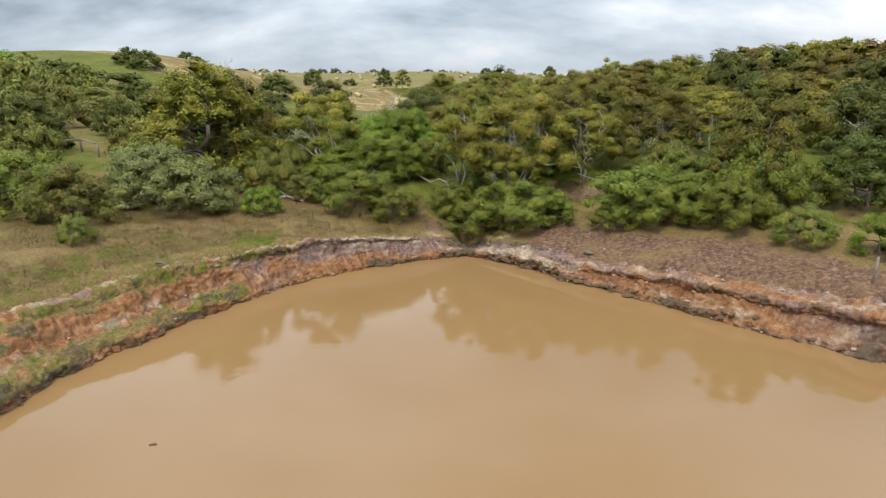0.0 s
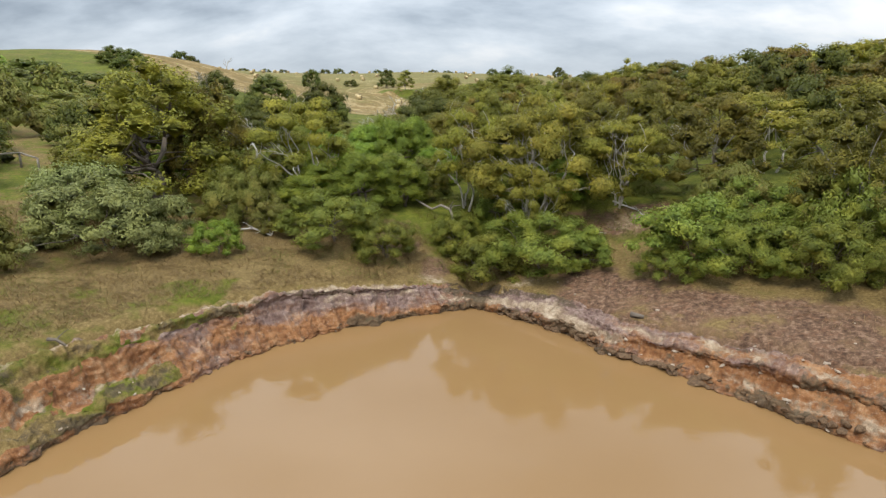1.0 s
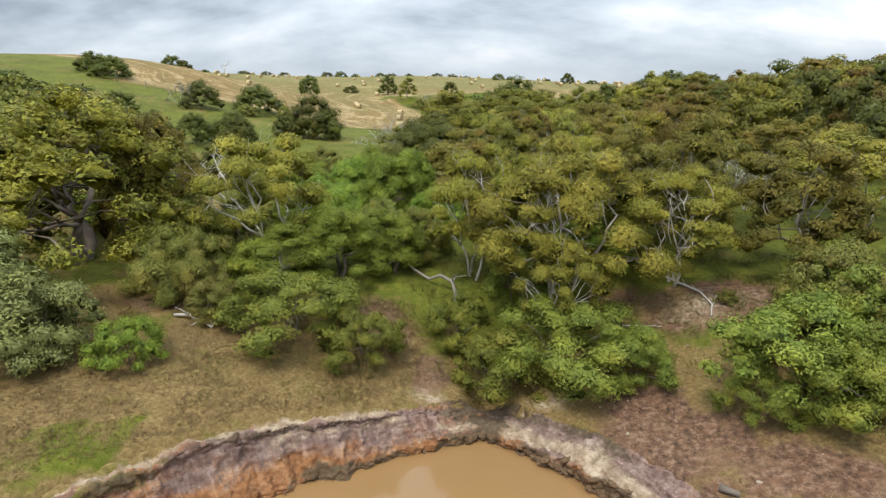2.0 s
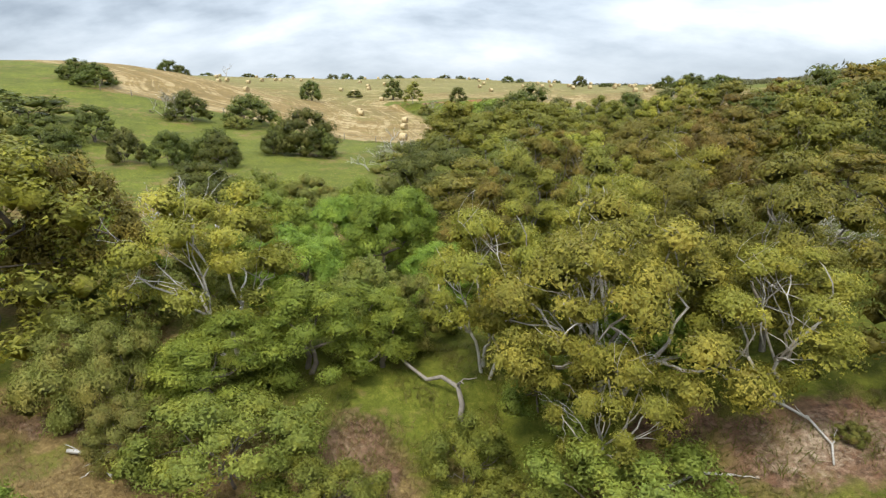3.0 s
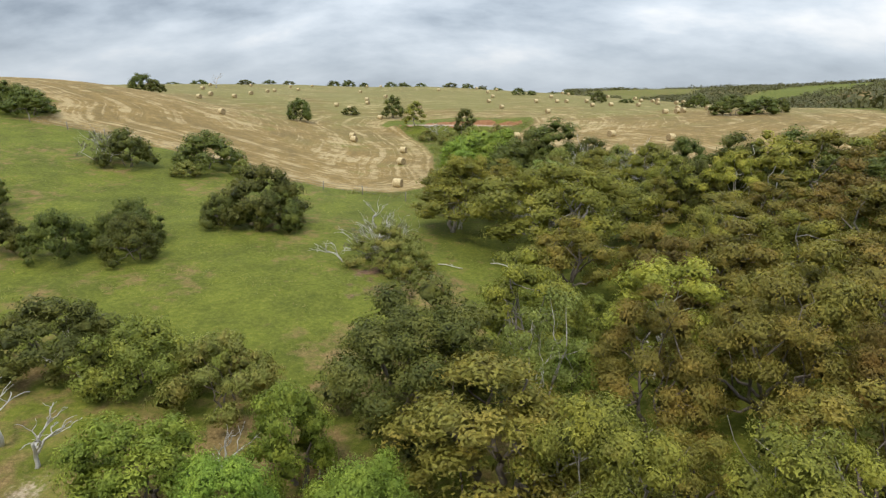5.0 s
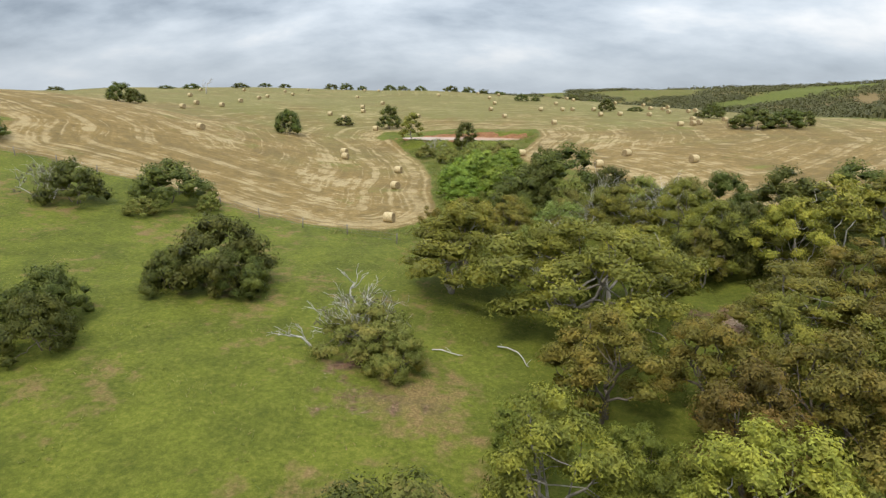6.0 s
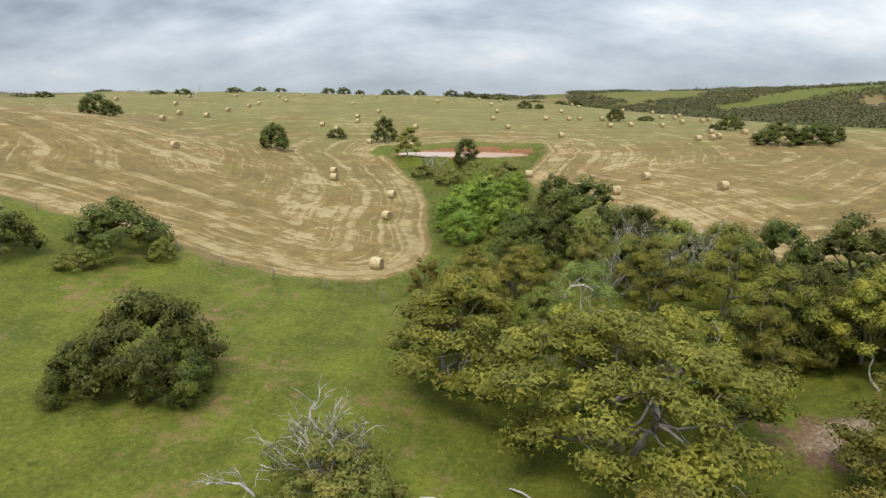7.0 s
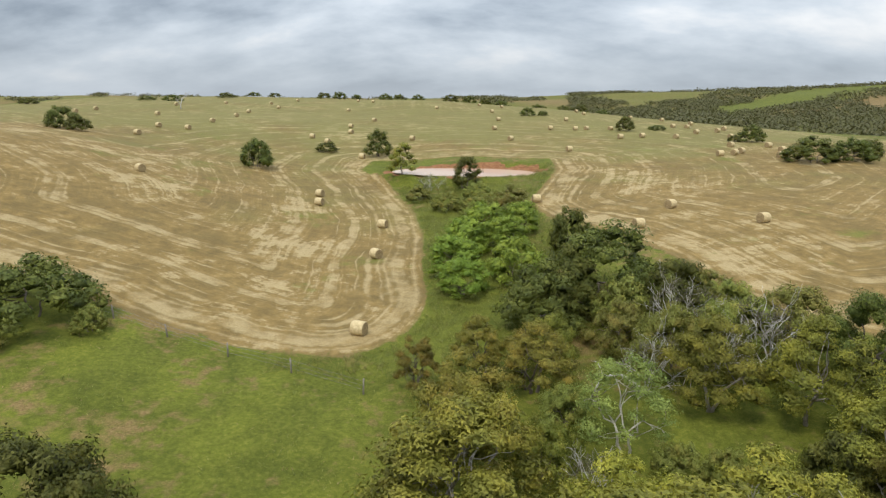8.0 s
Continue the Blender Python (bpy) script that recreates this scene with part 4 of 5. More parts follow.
def build_plant(kind, variant, lod):
    name, label, form, bk = KINDS[kind]
    H, W, n, low, (rs, rl), thick, dens, lsz = FORMS[form]
    R = random.Random(hash_of(kind, variant))
    root = new(name)
    per, size, heart, lumps = LOD[lod]
    n = {"hero": n, "near": n, "mid": int(n * 0.8), "far": int(n * 0.45)}[lod]
    grow = 1.0 if lod in ("hero", "near") else 1.1 if lod == "mid" else 1.35
    # clumps over an uneven dome, some standing out, some sunk in, and a few gaps
    lobes = [(R.uniform(0, 6.283), R.uniform(0.6, 1.25)) for _ in range(5)]
    puffs = []
    for i in range(n):
        a = 2.39996 * i + R.uniform(-0.5, 0.5)
        up = 1 - (i + 0.5) / n
        bulge = max(b * max(0.0, math.cos(a - c)) ** 2 for c, b in lobes) * 0.42 + 0.66
        r = math.sqrt(max(0.0, 1 - up ** 2)) * W * 0.40 * bulge * R.uniform(0.72, 1.06)
        pr = R.uniform(rs, rl) * grow
        z = H * (low + (0.90 - low) * up ** 0.9) * R.uniform(0.80, 1.08) * (0.82 + 0.24 * bulge)
        if form == "open" and up < 0.28 and R.random() < 0.35:
            continue
        puffs.append((r * math.cos(a), r * math.sin(a), max(pr * 0.5, z), pr, 1.15 if form == "weeping" else 0.64 if form in ("umbrella", "open", "spread") else 0.74))
    trunks = {"spread": 3, "umbrella": R.choice((1, 2, 2, 3)), "open": R.choice((2, 3)), "round": 2, "weeping": 2}.get(form, 3)
    groups = [[] for _ in range(trunks)]
    for i, p in enumerate(sorted(puffs, key=lambda q: math.atan2(q[1], q[0]))):
        groups[i * trunks // len(puffs)].append(p)
    sides = {"hero": 6, "near": 5, "mid": 4, "far": 3}[lod]
    stems, limbs = [], []
    for gset in groups:
        cx, cy = sum(p[0] for p in gset) / len(gset), sum(p[1] for p in gset) / len(gset)
        fork = Vector((cx * 0.38 + R.uniform(-0.2, 0.2), cy * 0.38 + R.uniform(-0.2, 0.2), H * R.uniform(0.22, 0.34)))
        foot = (cx * 0.12 + R.uniform(-0.15, 0.15), cy * 0.12 + R.uniform(-0.15, 0.15), -0.4)
        stems.append(tube(bent(foot, fork, R, 0.12), [thick * (1.25 - 0.55 * i / 5) for i in range(6)], sides + 1))
        R.shuffle(gset)
        mains = gset[:4 if form == "spread" else 3] if lod in ("hero", "near") else gset[:2]
        runs = []
        for m in mains:
            l = bent(fork, (m[0], m[1], m[2] + 0.1), R, 0.26 if form in ("open", "spread") else 0.16, 7)
            runs.append([l, [tube(l, [thick * (0.66 - 0.50 * i / 7) for i in range(8)], sides)]])
        rest = gset[3::2] if form in ("umbrella", "open", "spread", "weeping", "twiggy") and lod in ("hero", "near") else []
        for p in rest:
            best = min(runs, key=lambda q: (q[0][-1] - Vector(p[:3])).length)
            l = bent(best[0][R.choice((2, 3, 4, 5))], p[:3], R, 0.2, 4)
            best[1].append(tube(l, [thick * (0.34 - 0.22 * i / 4) for i in range(5)], 3))
            if lod == "hero":
                for _ in range(2):
                    q = Vector(p[:3]) + Vector((R.uniform(-1, 1), R.uniform(-1, 1), R.uniform(0.0, 0.9))) * p[3] * 1.02
                    best[1].append(tube(bent(l[3], q, R, 0.2, 3), [thick * 0.14, thick * 0.11, thick * 0.08, thick * 0.04], 3))
        limbs += [q[1] for q in runs]
    for s in stems:
        part("trunk" if form in ("umbrella", "open", "spread", "round", "weeping") else "stem", mesh_of("trunk", *s, bk), root)
    for ps in limbs:
        part("limb", mesh_of("limb", *joined(ps), bk), root)
    if lod == "hero" and form in ("open", "spread"):
        # bare boughs that show through the crown
        for p in R.sample(puffs, 2 if form == "open" else 5):
            a, b = Vector((p[0] * 0.35, p[1] * 0.35, H * 0.34)), Vector((p[0], p[1], p[2] + p[3] * 0.9))
            out = []
            branching(R, a, b - a, (b - a).length * 0.62, 0.028, 2, out)
            part("bare_branch", mesh_of("bare_branch", *joined(out), DEADWOOD), root, "bleached bare branch")
    if kind == "lime":
        dens = 1.0
    bare = form == "twiggy" or kind == "lime"
    core = 0 if bare else 0.74
    leaves = leaf_cloud("crown", puffs, per * dens, size * lsz, heart, lumps, LEAF[kind], variant * 31 + len(kind), 1.0 if form == "weeping" else 0.25, (0, 0, H * 0.3), core)
    part("crown", leaves, root)
    co = np.empty(3 * len(leaves.vertices))
    leaves.vertices.foreach_get("co", co)
    wide, high = 2 * np.percentile(np.hypot(co[0::3], co[1::3]), 99) / 1.07, np.percentile(co[2::3], 99.5) / 1.02
    if form == "twiggy":
        for p in puffs[::2]:
            q = Vector(p[:3]) + Vector((R.uniform(-1, 1), R.uniform(-1, 1), R.uniform(0.2, 1))) * p[3] * 1.4
            out = []
            branching(R, (p[0] * 0.5, p[1] * 0.5, p[2] * 0.5), q - Vector((p[0] * 0.5, p[1] * 0.5, p[2] * 0.5)), 1.3, 0.03, 2, out)
            part("twig", mesh_of("twig", *joined(out), DEADWOOD), root, "bleached bare twig")
    return root, high, wide, label


def hash_of(kind, variant):
    return sum(ord(c) * (i + 3) for i, c in enumerate(kind)) * 17 + variant


PLACED = []
RP = random.Random(11)


def plant(kind, x, y, width, tall, lod="", variant=None, turn=None, group=""):
    if kind == "dark" and tall < 0.66 * width:
        kind = "bush"
    if kind == "bright" and tall > 0.62 * width:
        kind = "wattle"
    if not lod:
        lod = "hero" if 30 < y < 49 and abs(x) < 12 else "near" if (y < 66 and abs(x) < 22) or (y < 100 and -10 < x < 20) else "mid" if y < 175 and abs(x) < 40 else "far"
    v = RP.randrange(2 if lod == "hero" else 3) if variant is None else variant
    key = (kind, v, lod)
    first = key not in PROTOS
    if first:
        PROTOS[key] = build_plant(kind, v, lod)
    root, H, W, label = PROTOS[key]
    z = ground_z(x, y)
    a = RP.uniform(0, 360) if turn is None else turn
    m = pose(x, y, z - 0.05, RP.uniform(-3, 3), RP.uniform(-3, 3), a) @ Matrix.Diagonal((width / W, width / W, tall / H, 1))
    if first:
        root.matrix_basis = m
        tagged(root, label, "tree" if root.name.startswith(("gum", "tree")) else "shrub", group or ("trees of the wood" if root.name.startswith(("gum", "tree")) else "shrubs"))
        ob = root
    else:
        q = root.matrix_basis.copy()
        ob = copy_thing(root, Matrix.Identity(4))
        ob.matrix_basis = m
    PLACED.append((x, y, width))
    return ob


# ---- shrubs along the pond ----
plant("moss", -20.6, 27.2, 5.6, 2.9)
plant("olive", -18.0, 26.6, 4.6, 2.7)
plant("olive", -23.5, 29.0, 6.0, 2.8)
plant("silver", -14.6, 29.6, 6.6, 3.1)
plant("silver", -17.2, 32.0, 6.0, 3.2)
plant("silver", -12.6, 30.2, 4.2, 2.5)
plant("olive", -15.4, 22.6, 1.7, 1.35)
plant("bright", -9.8, 29.9, 2.4, 1.45)
plant("moss", -5.6, 33.0, 5.4, 2.4)
plant("moss", -2.9, 32.3, 3.2, 1.9)
plant("moss", 1.7, 32.6, 4.8, 2.4)
plant("moss", 4.3, 32.2, 5.8, 2.5)
plant("moss", 5.9, 31.4, 3.4, 1.9)
plant("moss", 10.4, 29.8, 5.8, 2.6)
plant("moss", 13.8, 27.2, 4.2, 2.1)
plant("olive", 15.6, 23.7, 2.8, 1.7, "hero")
plant("moss", 12.0, 27.8, 2.8, 1.7, "hero")
plant("moss", 9.0, 28.9, 2.6, 1.5, "hero")
plant("moss", 14.0, 26.4, 3.6, 2.2, "hero")
plant("moss", 11.4, 28.4, 4.2, 2.3, "hero")
plant("bright", 17.8, 21.9, 2.4, 1.8)
plant("moss", 12.8, 31.5, 4.4, 2.4)
plant("moss", 17.5, 29.0, 5.0, 2.5)
plant("olive", 10.0, 34.2, 0.9, 0.5)
plant("olive", -8.6, 33.6, 2.6, 1.6)
plant("moss", 0.4, 34.4, 3.0, 2.0)
plant("moss", 2.6, 36.8, 3.6, 2.2)
plant("bright", 5.8, 37.6, 3.6, 2.4)
plant("olive", -1.6, 40.6, 3.4, 2.4)
plant("moss", 3.2, 41.0, 4.0, 2.6)
plant("bright", -1.0, 43.4, 3.4, 2.6)

# ---- trees behind them ----
plant("weeping", -17.0, 38.6, 10.4, 7.4, turn=40)
plant("weeping", -14.6, 41.5, 6.0, 6.4)
plant("yellow_gum", -8.0, 39.2, 6.4, 6.0)
plant("wide_yellow", 4.4, 36.6, 8.4, 5.9, turn=200)
plant("yellow_gum", 3.9, 34.3, 3.6, 4.1)
plant("yellow_gum", 8.7, 36.0, 5.0, 4.4)
plant("yellow_gum", 0.9, 38.4, 4.8, 5.6)
plant("bright", -7.4, 36.0, 4.2, 2.8)
plant("bright", -5.0, 38.0, 4.6, 3.1)
plant("bright", -2.6, 38.6, 3.6, 2.8)
plant("bright", -4.1, 46.4, 4.4, 4.0)
plant("bright", -6.6, 43.4, 4.4, 3.4)
plant("olive", -11.1, 35.8, 4.0, 2.8)
plant("olive", -12.9, 40.2, 3.6, 3.0)
plant("olive", -10.6, 42.6, 4.0, 3.0)
plant("silver", -20.6, 50.3, 3.6, 3.0)
plant("gum", 16.3, 30.0, 4.9, 5.0)
plant("olive", 12.9, 32.4, 4.2, 2.6)
plant("moss", 15.6, 28.6, 4.4, 3.2)
plant("dark", 20.4, 27.6, 5.0, 3.4)
plant("gum", 9.6, 38.5, 4.6, 5.2)
plant("gum", 13.5, 36.0, 5.0, 5.0)
plant("gum", 19.0, 34.5, 6.0, 5.6)
plant("dark", 24.5, 31.0, 6.0, 5.0)
plant("gum", 22.5, 61.0, 6.2, 6.4)
for x, y, w, h in ((-32.5, 45, 5.6, 3.5), (-46.6, 74, 6.6, 4), (-51, 69, 8, 5), (-26.8, 36.2, 4.4, 3.4), (-24, 43.5, 4.2, 3.4), (-9.7, 35.4, 3.2, 2.8), (-30, 33, 6, 3.2), (-37, 38, 7.0, 4.6), (-36, 52, 6.4, 4.6), (-43, 60, 7, 5.0)):
    plant("olive", x, y, w, h)
for x, y, w, h in ((-34, 30, 6.5, 3.2), (-41, 47, 6.0, 3.4), (-29, 50.5, 5.5, 3.2), (-25.5, 55, 5.0, 3.0), (-46, 53, 6, 3.5), (-40, 28, 7, 3.4), (-55, 58, 8, 4), (-60, 74, 8, 4)):
    plant("bush", x, y, w, h)

# ---- the edge of the wood and the scrub beside the pasture ----
plant("bush", -17.7, 57.8, 5.4, 2.9)
plant("moss", -13.4, 57.2, 5.4, 2.8)
plant("olive", -9.9, 56.4, 4.4, 2.9)
plant("dark", -2.6, 55.8, 7.6, 5.3, "hero")
plant("lime", 1.8, 56.2, 3.8, 5.2)
plant("brown_gum", 5.3, 54.6, 5.0, 5.5, "hero")
plant("brown_gum", 9.1, 55.0, 5.4, 5.5, "hero")
plant("brown_gum", 12.4, 53.4, 4.6, 5.5, "hero")
plant("gum", 1.6, 61.2, 5.0, 5.0)
plant("yellow_gum", 21.0, 83.0, 6.4, 6.3)
plant("bright", -9.6, 50.6, 4.2, 3.4)
plant("bright", -6.4, 48.8, 4.0, 3.5)
plant("bright", -3.0, 48.2, 4.0, 3.9)
plant("bright", -5.8, 52.4, 3.2, 3.7)
plant("brown_gum", 1.0, 45.8, 4.6, 5.0)
plant("gum", 2.8, 48.6, 5.2, 5.5)
plant("gum", 6.4, 46.6, 4.6, 5.5)
plant("yellow_gum", 9.4, 46.2, 4.6, 5.5)
plant("bright", -11.0, 45.2, 4.2, 2.5)
plant("silver", -9.9, 47.8, 2.7, 2.2)
plant("silver", -7.2, 46.0, 2.4, 2.0)
for x, y, w in ((-29.4, 69, 3.8), (-25.6, 69.4, 4.4), (-21.3, 70, 4.6), (-23.4, 72.6, 4.8), (-33.5, 66, 5.5), (-38, 71, 6)):
    plant("bush", x, y, w, 2.9, "near")
plant("grey", -36.6, 91.6, 5.0, 3.0)
plant("dark", -34.6, 91.8, 5.6, 3.6)
plant("dark", -29.6, 96.2, 8.2, 3.7)
plant("olive", -29.0, 91.7, 3.2, 1.6)
plant("olive", -25.1, 95.6, 2.4, 1.7)
plant("bush", -17.2, 79.6, 6.8, 4.5, "near")
plant("bush", -19.6, 78.4, 4.4, 2.7, "near")
plant("bush", -15.2, 78.8, 4.6, 2.8, "near")
plant("dark", -36.5, 76.0, 4.6, 3.5)
plant("olive", -6.2, 72.6, 5.4, 2.6, "near")
plant("grey", -7.0, 74.0, 5.0, 2.8, "near")
plant("olive", -4.6, 70.8, 3.0, 2.0, "near")
plant("gum", -2.6, 82.0, 8.4, 5.6, "near")
plant("wide_gum", 4.9, 77.0, 13.0, 6.3, "near")
plant("brown_gum", 4.4, 68.4, 5.4, 4.8, "near")
plant("brown_gum", 8.8, 68.6, 5.2, 4.8, "near")
plant("gum", 12.2, 69.4, 4.8, 4.8, "near")
plant("yellow_gum", 18.2, 81.6, 5.0, 5.4)
plant("dark", 7.0, 104.6, 8.0, 6.0)
plant("dark", 4.2, 102.4, 5.0, 5.0)
plant("bush", 5.6, 117.0, 5.0, 4.0)
plant("dark", 2.2, 100.8, 6.0, 4.5)
for x, y, w, h in ((-3.8, 113.4, 5.4, 3.4), (0.8, 111.2, 5.8, 3.4), (-1.8, 124.6, 6.4, 3.3), (-3.6, 118.2, 5.6, 3.4), (0.6, 119.0, 5.6, 3.5), (2.4, 124.0, 5.0, 3.2), (-3.2, 107.8, 4.6, 3.0)):
    plant("bright", x, y, w, h)
for x, y, w, h in ((-2.0, 131.4, 5.4, 2.9), (1.6, 133.8, 5.0, 2.8), (-6.2, 136.0, 4.6, 2.4), (-10.2, 141.6, 4.0, 2.0), (-2.6, 140.6, 4.4, 2.2)):
    plant("olive", x, y, w, h)
for x, y, w, h in ((10.4, 98.4, 5.4, 3.8), (14.2, 95.4, 5.6, 3.6)):
    plant("grey", x, y, w, h)
for x, y, w, h in ((9.2, 95.6, 5.0, 3.8), (13.4, 98.0, 5.4, 3.8), (11.8, 96.4, 4.6, 3.4), (16.4, 97.0, 5.6, 3.6)):
    plant("olive", x, y, w, h)
plant("dark", 18.0, 93.4, 5.0, 4.8)
plant("dark", 22.4, 92.6, 6.4, 5.0)
plant("gum", 14.2, 85.0, 5.4, 5.0)
plant("gum", 18.6, 84.0, 5.6, 5.0)
plant("brown_gum", -5.0, 93.4, 2.8, 3.0)
plant("brown_gum", -1.6, 95.6, 3.6, 3.5)
plant("brown_gum", 1.2, 93.4, 4.8, 4.0)
plant("brown_gum", -2.2, 87.6, 5.6, 4.8)
plant("yellow_gum", -2.2, 83.0, 5.6, 5.8, "near")
plant("lime", 4.9, 88.2, 5.2, 4.6, "near")
plant("gum", 9.8, 91.4, 5.0, 4.8)
plant("gum", 13.8, 90.0, 5.0, 5.2)
plant("olive", 8.4, 85.6, 2.6, 2.2)
plant("yellow_gum", 3.6, 80.6, 5.0, 5.0, "near")
plant("yellow_gum", 8.4, 80.8, 5.6, 5.0, "near")
plant("gum", 13.4, 83.0, 3.6, 4.0)
for x, y, w, h in ((12.8, 85.4, 4.6, 3.2), (15.8, 84.6, 4.8, 3.4), (18.8, 85.4, 5.0, 3.4), (21.4, 86.0, 5.0, 3.6), (16.4, 87.2, 5.4, 4.2)):
    plant("bush", x, y, w, h)

# ---- single trees in the hay field and on the ridge ----
plant("dark", -37.6, 154.6, 6.9, 4.3)
plant("bush", -31.6, 175.0, 5.0, 2.0)
plant("dark", -21.4, 172.0, 5.4, 5.0)
plant("gum", -14.4, 152.6, 5.2, 5.0, "mid")
plant("dark", -4.6, 146.6, 4.8, 4.5)
plant("grey", -9.6, 147.0, 5.0, 2.2)
for x, y, w, h in ((-72.0, 158.0, 6.6, 3.5), (-68.0, 157.2, 5.0, 2.6), (29.5, 203, 5.5, 3.2), (45, 152.5, 8.5, 3.8), (50.5, 153.5, 7.5, 3.2), (48, 181, 5.4, 3.3), (45.2, 182, 3, 1.3), (56, 157.5, 5, 2.6), (37, 206, 5.2, 1.2), (10, 241, 5.2, 2.4), (14.5, 243, 3.5, 1.5), (-53.5, 104.5, 7.0, 3.2), (-58.0, 106.5, 6.0, 3.0)):
    plant("dark", x, y, w, h, "mid")
for x, y, w, h in ((-122, 288, 9, 4), (-120, 333, 10, 4), (-114, 350, 8, 3.4), (-105, 352, 8, 3.2), (-82, 356, 9, 5), (-74, 356, 9, 5.6), (-66, 357, 6, 4), (-52, 356, 9, 5), (-44, 355, 8, 4.6), (-36, 356, 8, 4.6), (-20, 352, 9, 6), (-11, 350, 9, 6.2), (-3, 346, 8, 5.6), (4, 340, 8, 5.4), (36, 318, 9, 7.2), (30, 322, 7, 5), (44, 312, 8, 5), (20, 330, 8, 4.6), (-190, 300, 10, 4), (-150, 320, 9, 3.4)):
    plant("bush", x, y, w * 0.95, h * 0.62, "far")

# ---- the rest of the wood ----
WOOD = np.array([(9, 39), (3, 43), (0, 51), (-1, 60), (0, 66), (1, 72), (4, 82), (4, 98), (9, 101), (16, 95), (24, 93), (40, 97), (66, 118), (110, 128), (120, 30), (60, 22), (30, 24), (22, 30), (14, 38)], float)
SCRUB = np.array([(-13, 44), (-16, 47), (-22, 60), (-33, 72), (-44, 80), (-70, 92), (-120, 110), (-120, 20), (-60, 12), (-34, 22), (-27, 30), (-22, 36), (-20, 43)], float)


def fill(area, kinds, apart, tries, clear, tall):
    R = random.Random(len(area) * 5 + tries)
    lo, hi = area.min(0), area.max(0)
    for _ in range(tries):
        x, y = R.uniform(lo[0], hi[0]), R.uniform(lo[1], hi[1])
        gap = apart * (1 + 0.35 * max(0, abs(x) - 30) / 30)
        if abs(x) > 0.75 * y + 10 or polygon_distance(np.array([x]), np.array([y]), area)[0] > 0:
            continue
        if any(math.hypot(x - a, y - b) < r for a, b, r in clear):
            continue
        if any((x - a) ** 2 + (y - b) ** 2 < max(gap, 0.42 * w + 0.4 * gap) ** 2 for a, b, w in PLACED):
            continue
        k = R.choice(kinds)
        w = gap * R.uniform(1.4, 1.85)
        plant(k, x, y, w, tall * R.uniform(0.8, 1.15) * (0.74 if x > 12 and y < 58 else 1) * (0.72 if KINDS[k][2] == "dome" else 1), "near" if 30 < y < 66 and abs(x) < 22 else "")


plant("gum", 8.6, 42.2, 5.4, 5.0)
plant("gum", 12.2, 42.0, 5.6, 5.4)
plant("yellow_gum", 5.6, 42.6, 5.0, 5.0)
plant("brown_gum", 10.8, 46.6, 5.4, 5.6)
plant("olive", 7.0, 40.4, 3.4, 2.4)
plant("brown_gum", 11.8, 65.4, 5.6, 5.0)
plant("brown_gum", 8.6, 63.4, 5.0, 4.8)
plant("gum", 15.4, 66.4, 5.4, 5.0)
# understorey below the upper wood
for k, x, y, w, h in (("olive", 2.6, 90.0, 3.4, 2.4), ("moss", 1.4, 86.4, 3.6, 2.6), ("grey", 7.4, 93.6, 4.0, 3.0), ("olive", 6.6, 97.4, 4.4, 3.2), ("moss", 2.2, 96.8, 4.0, 3.0), ("grey", 11.6, 94.2, 4.0, 3.2),
                      ("olive", 6.8, 86.2, 3.0, 2.0), ("grey", 3.0, 84.6, 3.4, 2.6), ("moss", 5.4, 83.4, 3.6, 2.6), ("olive", 7.6, 100.8, 4.4, 3.4), ("dark", 11.0, 101.6, 5.0, 4.2), ("olive", 13.6, 103.0, 4.0, 2.6)):
    plant(k, x, y, w, h)
MIDDLE = np.array([(-4, 40), (7, 40), (11, 46), (11, 67), (-1, 67), (-4, 50)], float)
CLEAR = [(-3, 68.5, 4.6), (0.5, 69.5, 2.6), (11, 33, 3.0), (16, 78.4, 3.4), (12.5, 77.4, 2.8), (11.5, 88.5, 3.2), (16, 91.5, 3.0), (6.5, 83.5, 1.8), (0, 36, 3)]
fill(WOOD, ["gum", "gum", "brown_gum", "brown_gum", "brown_gum", "brown_gum", "yellow_gum", "dark"], 3.9, 2400, CLEAR, 5.5)
fill(WOOD, ["olive", "moss", "grey", "olive", "bush"], 2.7, 700, CLEAR, 3.0)
for k, x, y, w, h in (("olive", 13.0, 62.0, 3.6, 2.6), ("moss", 10.6, 60.0, 3.4, 2.4), ("olive", 8.0, 58.6, 3.4, 2.6), ("olive", 15.4, 64.6, 3.6, 2.6), ("moss", 6.2, 62.0, 3.6, 2.6), ("olive", 9.6, 64.4, 3.4, 2.4)):
    plant(k, x, y, w, h)
fill(MIDDLE, ["olive", "moss", "olive", "brown_gum"], 2.2, 450, CLEAR, 3.2)
fill(SCRUB, ["olive", "bush", "silver", "olive", "bright", "dark"], 4.6, 900, [(-14.5, 51.5, 4.2), (-27, 41, 3.6), (-25, 62, 4)], 3.9)


# ---- dead wood ----
def dead_tree(x, y, tall, seed, lean=(0, 0), label="bare bleached dead tree with crooked branches in grass"):
    R = random.Random(seed)
    root = new("dead_tree")
    root.matrix_basis = pose(x, y, ground_z(x, y) - 0.05)
    out = []
    branching(R, (0, 0, -0.2), (lean[0], lean[1], 1), tall * 0.42, 0.065 * tall / 2.5, 3, out)
    part("trunk", mesh_of("trunk", *out[0], DEADWOOD), root)
    for q in out[1:]:
        part("branch", mesh_of("branch", *q, DEADWOOD), root)
    return tagged(root, label, "tree", "dead trees")


